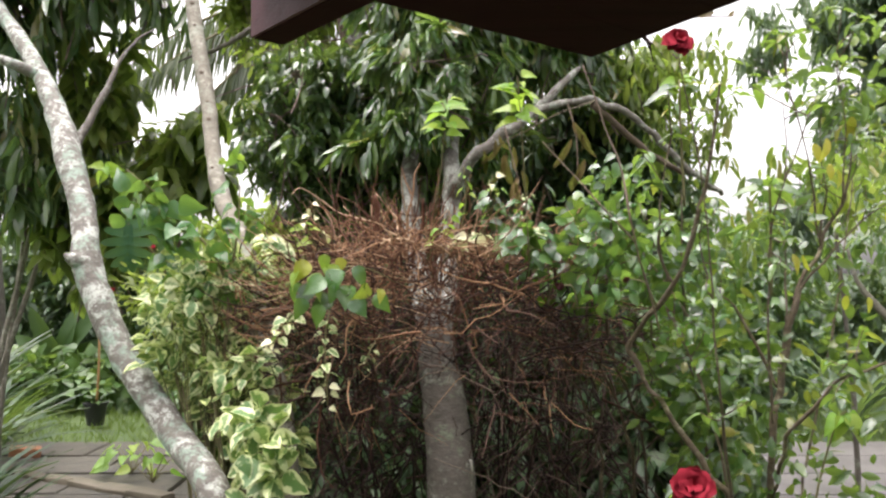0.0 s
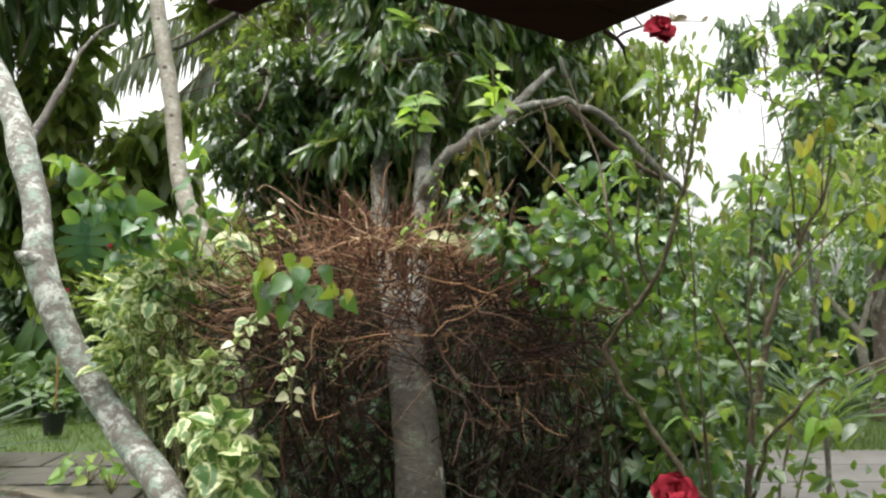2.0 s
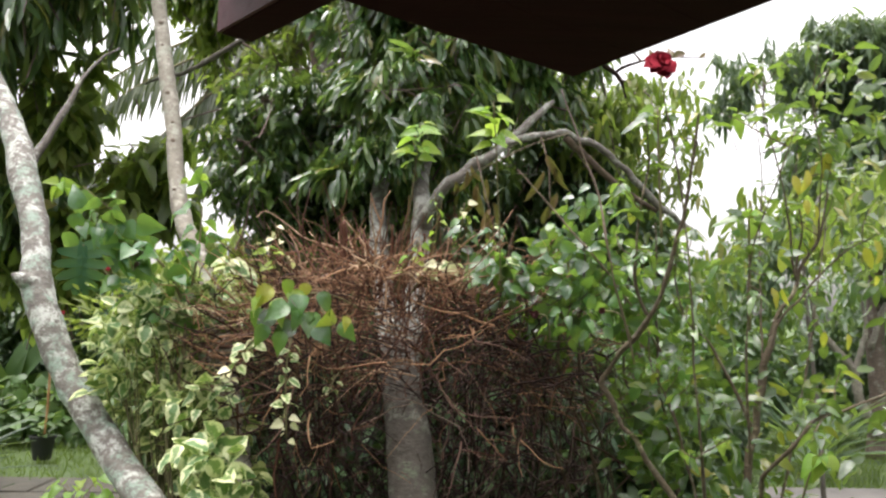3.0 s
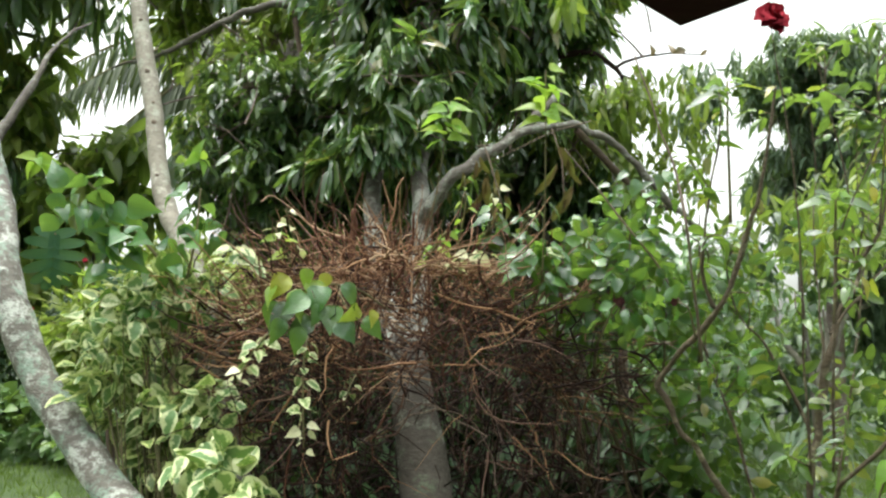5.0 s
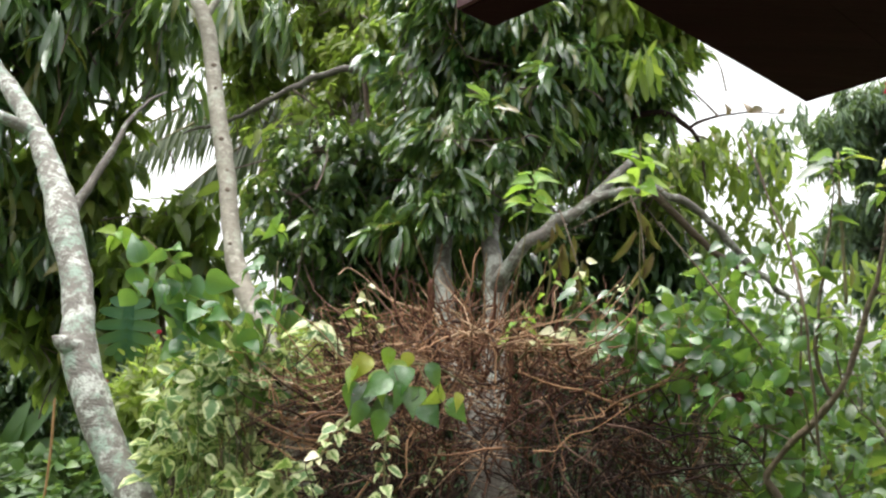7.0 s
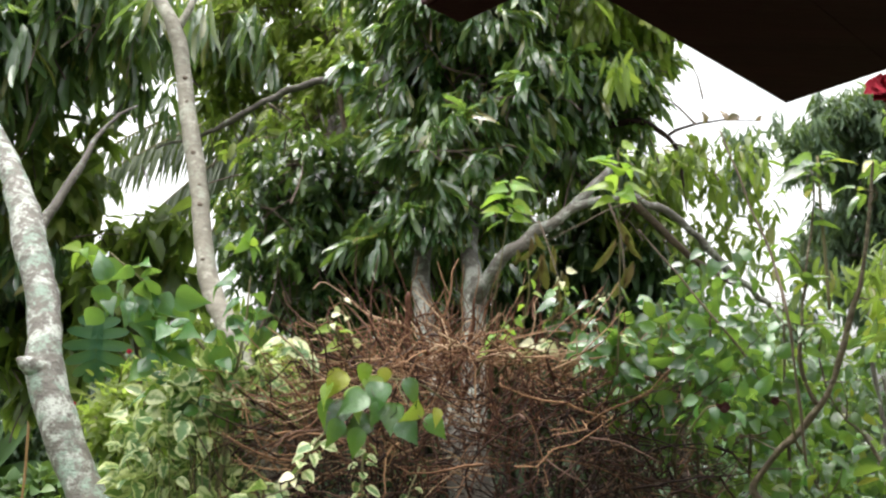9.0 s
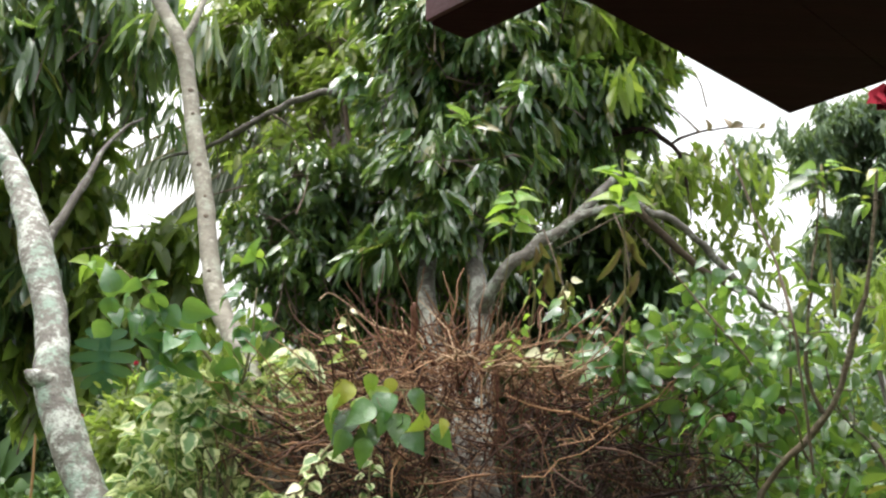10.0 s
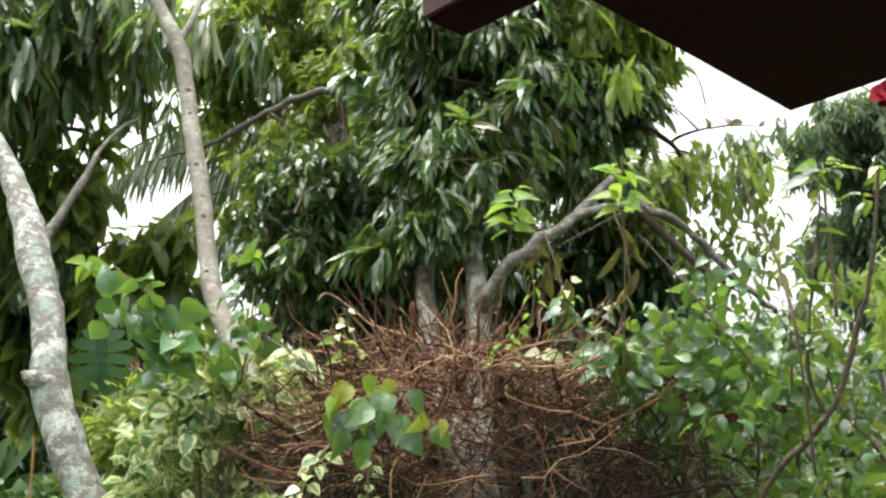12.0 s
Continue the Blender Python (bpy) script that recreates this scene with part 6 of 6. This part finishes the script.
def split_leaf_plant():
    """A climbing plant whose big glossy leaves are cut into fingers."""
    g = np.random.default_rng(181)
    t = thing("split_leaf_plant", (-0.98, 3.5, 0), "split-leaf plant with glossy blue-green leaves cut into fingers", "plant")
    for tip, face, size in (((-1.30, 3.30, 1.77), (0.25, -1.0, 0.02), 0.20), ((-1.12, 3.42, 1.66), (0.3, -1.0, 0.1), 0.17)):
        tip = np.array(tip)
        limb("leaf_stalk", [(-0.98, 3.5, 0, 0.008), (-1.0, 3.5, 0.9, 0.006), (*(tip * 0.4 + np.array([-0.64, 2.12, 0.80])), 0.005), (*tip, 0.004)], M_twig_green, t, 6, 14, 0.05)
        f = unit(np.array(face))
        side = unit(np.cross([0, 0, 1.0], f))
        down = np.cross(side, f)
        down = down if down[2] < 0 else -down
        pos, ax, ln = [tip], [down], [size]
        for j in range(6):
            for w in (-1, 1):
                u = j / 5
                pos.append(tip + down * size * (0.04 + 0.80 * u))
                ax.append(side * w * (1.0 - 0.35 * u) + down * (-0.35 + 1.0 * u) - f * 0.12)
                ln.append(size * 0.58 * math.sin(math.pi * (0.22 + 0.66 * u)))
        n = len(pos)
        wid = np.full(n, size * 0.19)
        v, fc, uv = leaf_arrays(np.array(pos), np.array(ax), np.repeat(f[None], n, 0), np.array(ln), wid, [0.75, 0.95, 1.0, 0.95, 0.7, 0.1], 0.12, 0.16, 0.004, g)
        child("leaf", mesh_from("leaf", v, fc, M_split, uv), t)


dry_leaves()
split_leaf_plant()


long_twig()


# ---- the far side of the garden ----
def low_plants():
    g = np.random.default_rng(121)
    blobs = [((-5.0, 9.6, 0.3), (0.9, 0.6, 0.4)), ((-3.9, 9.8, 0.35), (0.9, 0.5, 0.42)), ((-2.9, 9.7, 0.35), (0.8, 0.6, 0.45)), ((-2.0, 9.5, 0.4), (0.8, 0.6, 0.5)), ((-6, 9.5, 0.4), (0.8, 0.6, 0.5)),
             ((-2.6, 9.0, 0.25), (0.5, 0.4, 0.3))]
    tips, d = in_blobs(g, blobs, 2600)
    tips[:, 2] = np.abs(tips[:, 2])
    n = len(tips)
    axis = unit(d + g.normal(0, 0.5, (n, 3)))
    nor = unit(np.array([0, -0.4, 0.9]) + g.normal(0, 0.4, (n, 3)))
    me = leaf_mesh("leafy_border", M_low, tips, axis, nor, g.uniform(0.10, 0.22, n), g.uniform(0.08, 0.15, n), HEART, 0.25, 0.3, 0.03, rand=g)
    tagged(put("leafy_border", me), "low border of fresh green leafy plants", "plants", kind="stuff")
    # tall shrub mass behind and by the path; shade and haze put into leaf colours
    for c, n, seed, mat in (([((2.6, 8.9, 0.7), (0.9, 0.5, 0.7)), ((3.6, 9.6, 0.9), (0.9, 0.5, 0.9)), ((1.4, 8.6, 0.8), (1.0, 0.5, 0.9))], 1500, 122, M_far), ([((4.5, 10.5, 0.75), (0.8, 0.4, 0.7)), ((5.9, 10.7, 0.9), (0.9, 0.4, 0.8)), ((3.4, 8.6, 0.5), (0.5, 0.3, 0.45))], 700, 126, M_haze), ([((-0.6, 7.9, 0.9), (1.6, 0.4, 1.0)), ((0.9, 7.8, 0.9), (1.2, 0.4, 1.0))], 2200, 123, M_far), ([((-5.6, 10.6, 1.1), (1.0, 0.4, 1.0)), ((-4.3, 10.7, 1.2), (1.0, 0.4, 1.1)), ((-3.1, 10.6, 1.1), (0.9, 0.4, 1.0))], 1300, 127, M_strap_shaded), ([((-1.85, 8.0, 1.75), (0.6, 0.4, 0.6)), ((-2.6, 8.3, 1.3), (0.5, 0.4, 0.5))], 420, 125, M_mango_light),
                            ([((-0.45, 4.7, 0.55), (0.75, 0.35, 0.65)), ((0.45, 4.7, 0.6), (0.7, 0.35, 0.75)), ((1.2, 4.3, 0.55), (0.5, 0.35, 0.6)), ((0.2, 4.9, 1.25), (0.9, 0.3, 0.55))], 1900, 124, M_strap_shaded)):
        g = np.random.default_rng(seed)
        tips, _ = in_blobs(g, c, n)
        tips[:, 2] = np.abs(tips[:, 2])
        me = leaf_mesh("shrubs", mat, *drooping(g, tips, 6, 0.16, 0.06, 0.6), OVATE, 0.3, 0.2, 0.02, rand=g)
        tagged(put("shrubs", me), "leafy shrubs along the path", "shrubs", kind="stuff")


low_plants()


def pot():
    t = thing("plant_pot", (-3.65, 8.46, 0), "black plastic plant pot with a bamboo stake, on the lawn", "plant pot")
    prof = [(0.0, 0.0), (0.085, 0.0), (0.10, 0.10), (0.115, 0.205), (0.128, 0.205), (0.13, 0.235), (0.118, 0.238), (0.112, 0.20), (0.0, 0.195)]
    bm = bmesh.new()
    rings = [[bm.verts.new((r * math.cos(a * math.pi / 16), r * math.sin(a * math.pi / 16), z)) for a in range(32)] for r, z in prof[1:-1]]
    for p, q in zip(rings, rings[1:]):
        for a in range(32):
            bm.faces.new((p[a], p[(a + 1) % 32], q[(a + 1) % 32], q[a]))
    bm.faces.new(rings[0][::-1])
    me = finish(bm, "pot", M_plastic)
    put("pot", me, t)
    bm = bmesh.new()
    bmesh.ops.create_circle(bm, cap_ends=True, radius=0.112, segments=24)
    for v in bm.verts:
        v.co.z = 0.195 + 0.008 * noise.noise(v.co * 30)
    put("soil", finish(bm, "soil", M_soil), t)
    g = np.random.default_rng(131)
    limb("stake", [(-3.64, 8.46, 0.15, 0.014), (-3.62, 8.46, 0.8, 0.013), (-3.66, 8.46, 1.70, 0.012)], M_bamboo, t, 8, 10, 0.05, "bamboo stake")
    n = 26
    a = g.uniform(0, 6.28, n)
    pos = np.stack([0.05 * np.cos(a), 0.05 * np.sin(a), np.full(n, 0.2) + g.uniform(0, 0.25, n)], 1)
    ax = unit(np.stack([np.cos(a), np.sin(a), g.uniform(-0.1, 0.8, n)], 1))
    put("plant", leaf_mesh("plant", M_low, pos, ax, unit(g.normal(0, 0.3, (n, 3)) + [0, -0.3, 1]), 0.14, 0.06, OVATE, 0.3, 0.3, 0.02, rand=g), t, "small green plant")


pot()


def strap_clump(place, n, length, seed, name="strap_leaf_clump", label="clump of dark arching strap-like leaves", mat=None, width=0.05, lift=1.0):
    g = np.random.default_rng(seed)
    t = thing(name, place, label, "plant")
    a = g.uniform(0, 6.28, n)
    pos = np.stack([0.08 * np.cos(a), 0.08 * np.sin(a), g.uniform(0, 0.3, n)], 1)
    ax = unit(np.stack([np.cos(a), np.sin(a), g.uniform(0.3, 1.8, n) * lift], 1))
    nor = unit(np.stack([-np.cos(a), -np.sin(a), np.full(n, 1.0)], 1) + g.normal(0, 0.2, (n, 3)))
    put("foliage", leaf_mesh("foliage", mat or M_strap_shaded, pos, ax, nor, length * g.uniform(0.6, 1.1, n), width, STRAP, 0.3, 0.35, 0.01, rand=g), t, kind="stuff")


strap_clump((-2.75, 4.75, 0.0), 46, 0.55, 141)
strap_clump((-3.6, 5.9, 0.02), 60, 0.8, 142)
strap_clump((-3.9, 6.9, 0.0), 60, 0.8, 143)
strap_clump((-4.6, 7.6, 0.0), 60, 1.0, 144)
strap_clump((4.15, 8.2, 0.0), 55, 1.0, 145, "fan_leaf_clump", "clump of arching blade leaves by the path, haze in the colour", M_haze, 0.045, 1.2)


def weed(place, n, size, seed):
    """A small broad-leaved weed by the path."""
    g = np.random.default_rng(seed)
    t = thing("weed", place, "bright green broad-leaved weed at the edge of the path", "weed")
    kinds = leaf_kinds("leaf", M_young, ROUND_HEART, 0.7, 4, 0.35, 0.4, 0.03, seed)
    pl = []
    for i in range(n):
        a = i * 2.4
        root = np.array(place) + [0, 0, 0.01]
        tip = np.array(place) + [0.16 * math.cos(a), 0.12 * math.sin(a), g.uniform(0.05, 0.26)]
        limb("stalk", [(*root, 0.004), (*(root * 0.4 + tip * 0.6 + [0, 0, 0.03]), 0.003), (*tip, 0.002)], M_twig_green, t, 5, 8, 0.05)
        pl.append((tip, unit([math.cos(a), math.sin(a) - 0.3, -0.3]), unit(g.normal(0, 0.3, 3) + [0, -0.6, 1]), size * g.uniform(0.7, 1.15)))
    single_leaves(kinds, pl, t)


weed((-2.38, 6.15, 0.04), 13, 0.13, 191)
weed((-2.12, 5.9, 0.04), 8, 0.11, 192)


def cane_clump():
    t = thing("cane_clump", (-3.2, 5.5, 0), "clump of pale curving bare palm canes", "canes")
    for i, (x, y, dx) in enumerate(((-3.2, 5.5, 0.38), (-3.15, 5.45, 0.25), (-3.1, 5.6, 0.1))):
        limb("cane", [(x, y, 0, 0.02), (x + dx * 0.4, y, 0.8, 0.019), (x + dx, y + 0.1, 1.7, 0.016), (x + dx * 1.6, y + 0.1, 2.4, 0.012)], M_bark_pale, t, 8, 16, 0.08)


cane_clump()


def banana():
    t = thing("banana_plant", (-4.7, 9.9, 0), "young banana plant with broad arching green leaves", "banana plant")
    limb("stem", [(-4.7, 9.9, 0, 0.06), (-4.7, 9.9, 0.3, 0.05), (-4.68, 9.9, 0.55, 0.03)], M_strap_shaded, t, 10, 10, 0.06)
    g = np.random.default_rng(151)
    for dx, dz, ln in ((0.45, 0.9, 0.85), (-0.5, 0.8, 0.8), (0.1, 1.2, 0.7), (-0.9, 0.5, 0.7), (0.9, 0.5, 0.7)):
        v, f, uv = leaf_arrays([[-4.68, 9.9, 0.48]], [[dx, -0.2, dz]], [[-0.3, -1, 0.3]], ln, 0.24, [0.1, 0.6, 0.85, 0.97, 1.0, 0.95, 0.8, 0.5, 0.05], 0.35, g.uniform(0.2, 0.4), 0.015, g)
        child("leaf", mesh_from("leaf", v, f, M_banana, uv), t)


banana()


def bare_tree():
    """A sapling by the path with limp young leaves."""
    t = thing("young_tree", (2.3, 4.6, 0), "slender young tree with limp yellow-green leaves", "tree")
    limb("trunk", [(2.42, 4.7, -0.05, 0.018), (2.40, 4.7, 0.8, 0.015), (2.36, 4.72, 1.4, 0.013), (2.34, 4.75, 1.95, 0.011), (2.5, 4.8, 2.4, 0.006)], M_bark_grey_shade, t, 9, 24, 0.14)
    g = np.random.default_rng(161)
    tips, _ = in_blobs(g, [((1.85, 3.8, 2.0), (0.42, 0.3, 0.14)), ((1.45, 3.95, 1.75), (0.2, 0.2, 0.18)), ((2.5, 4.4, 2.1), (0.5, 0.35, 0.3)), ((2.9, 5.0, 2.2), (0.5, 0.35, 0.4))], 95)
    child("crown", leaf_mesh("crown", M_olive, *drooping(g, tips, 9, 0.11, 0.032, 1.0), LANCE, 0.4, 0.25, 0.03, rand=g), t, kind="stuff")
    # long pale young leaves hanging limp
    kinds = leaf_kinds("leaf", M_limp, LANCE, 0.30, 4, 0.3, 0.15, 0.02, 13)
    limb("twig", [(2.34, 4.75, 1.95, 0.008), (2.15, 4.3, 2.10, 0.006), (2.0, 3.95, 2.08, 0.004), (1.88, 3.9, 2.04, 0.002)], M_bark_brown, t, 7, 14, 0.1)
    pl = []
    for c in ((1.93, 3.93, 2.05), (2.02, 3.92, 2.07), (2.14, 3.95, 2.03), (1.86, 3.93, 2.02)):
        for _ in range(5):
            pl.append((np.array(c) + g.normal(0, 0.03, 3), unit(g.normal(0, 0.22, 3) + [0, 0, -1]), unit(g.normal(0, 0.4, 3) + [0, -1, 0.2]), g.uniform(0.14, 0.23)))
    single_leaves(kinds, pl, t, "limp yellow-green young leaf")


bare_tree()
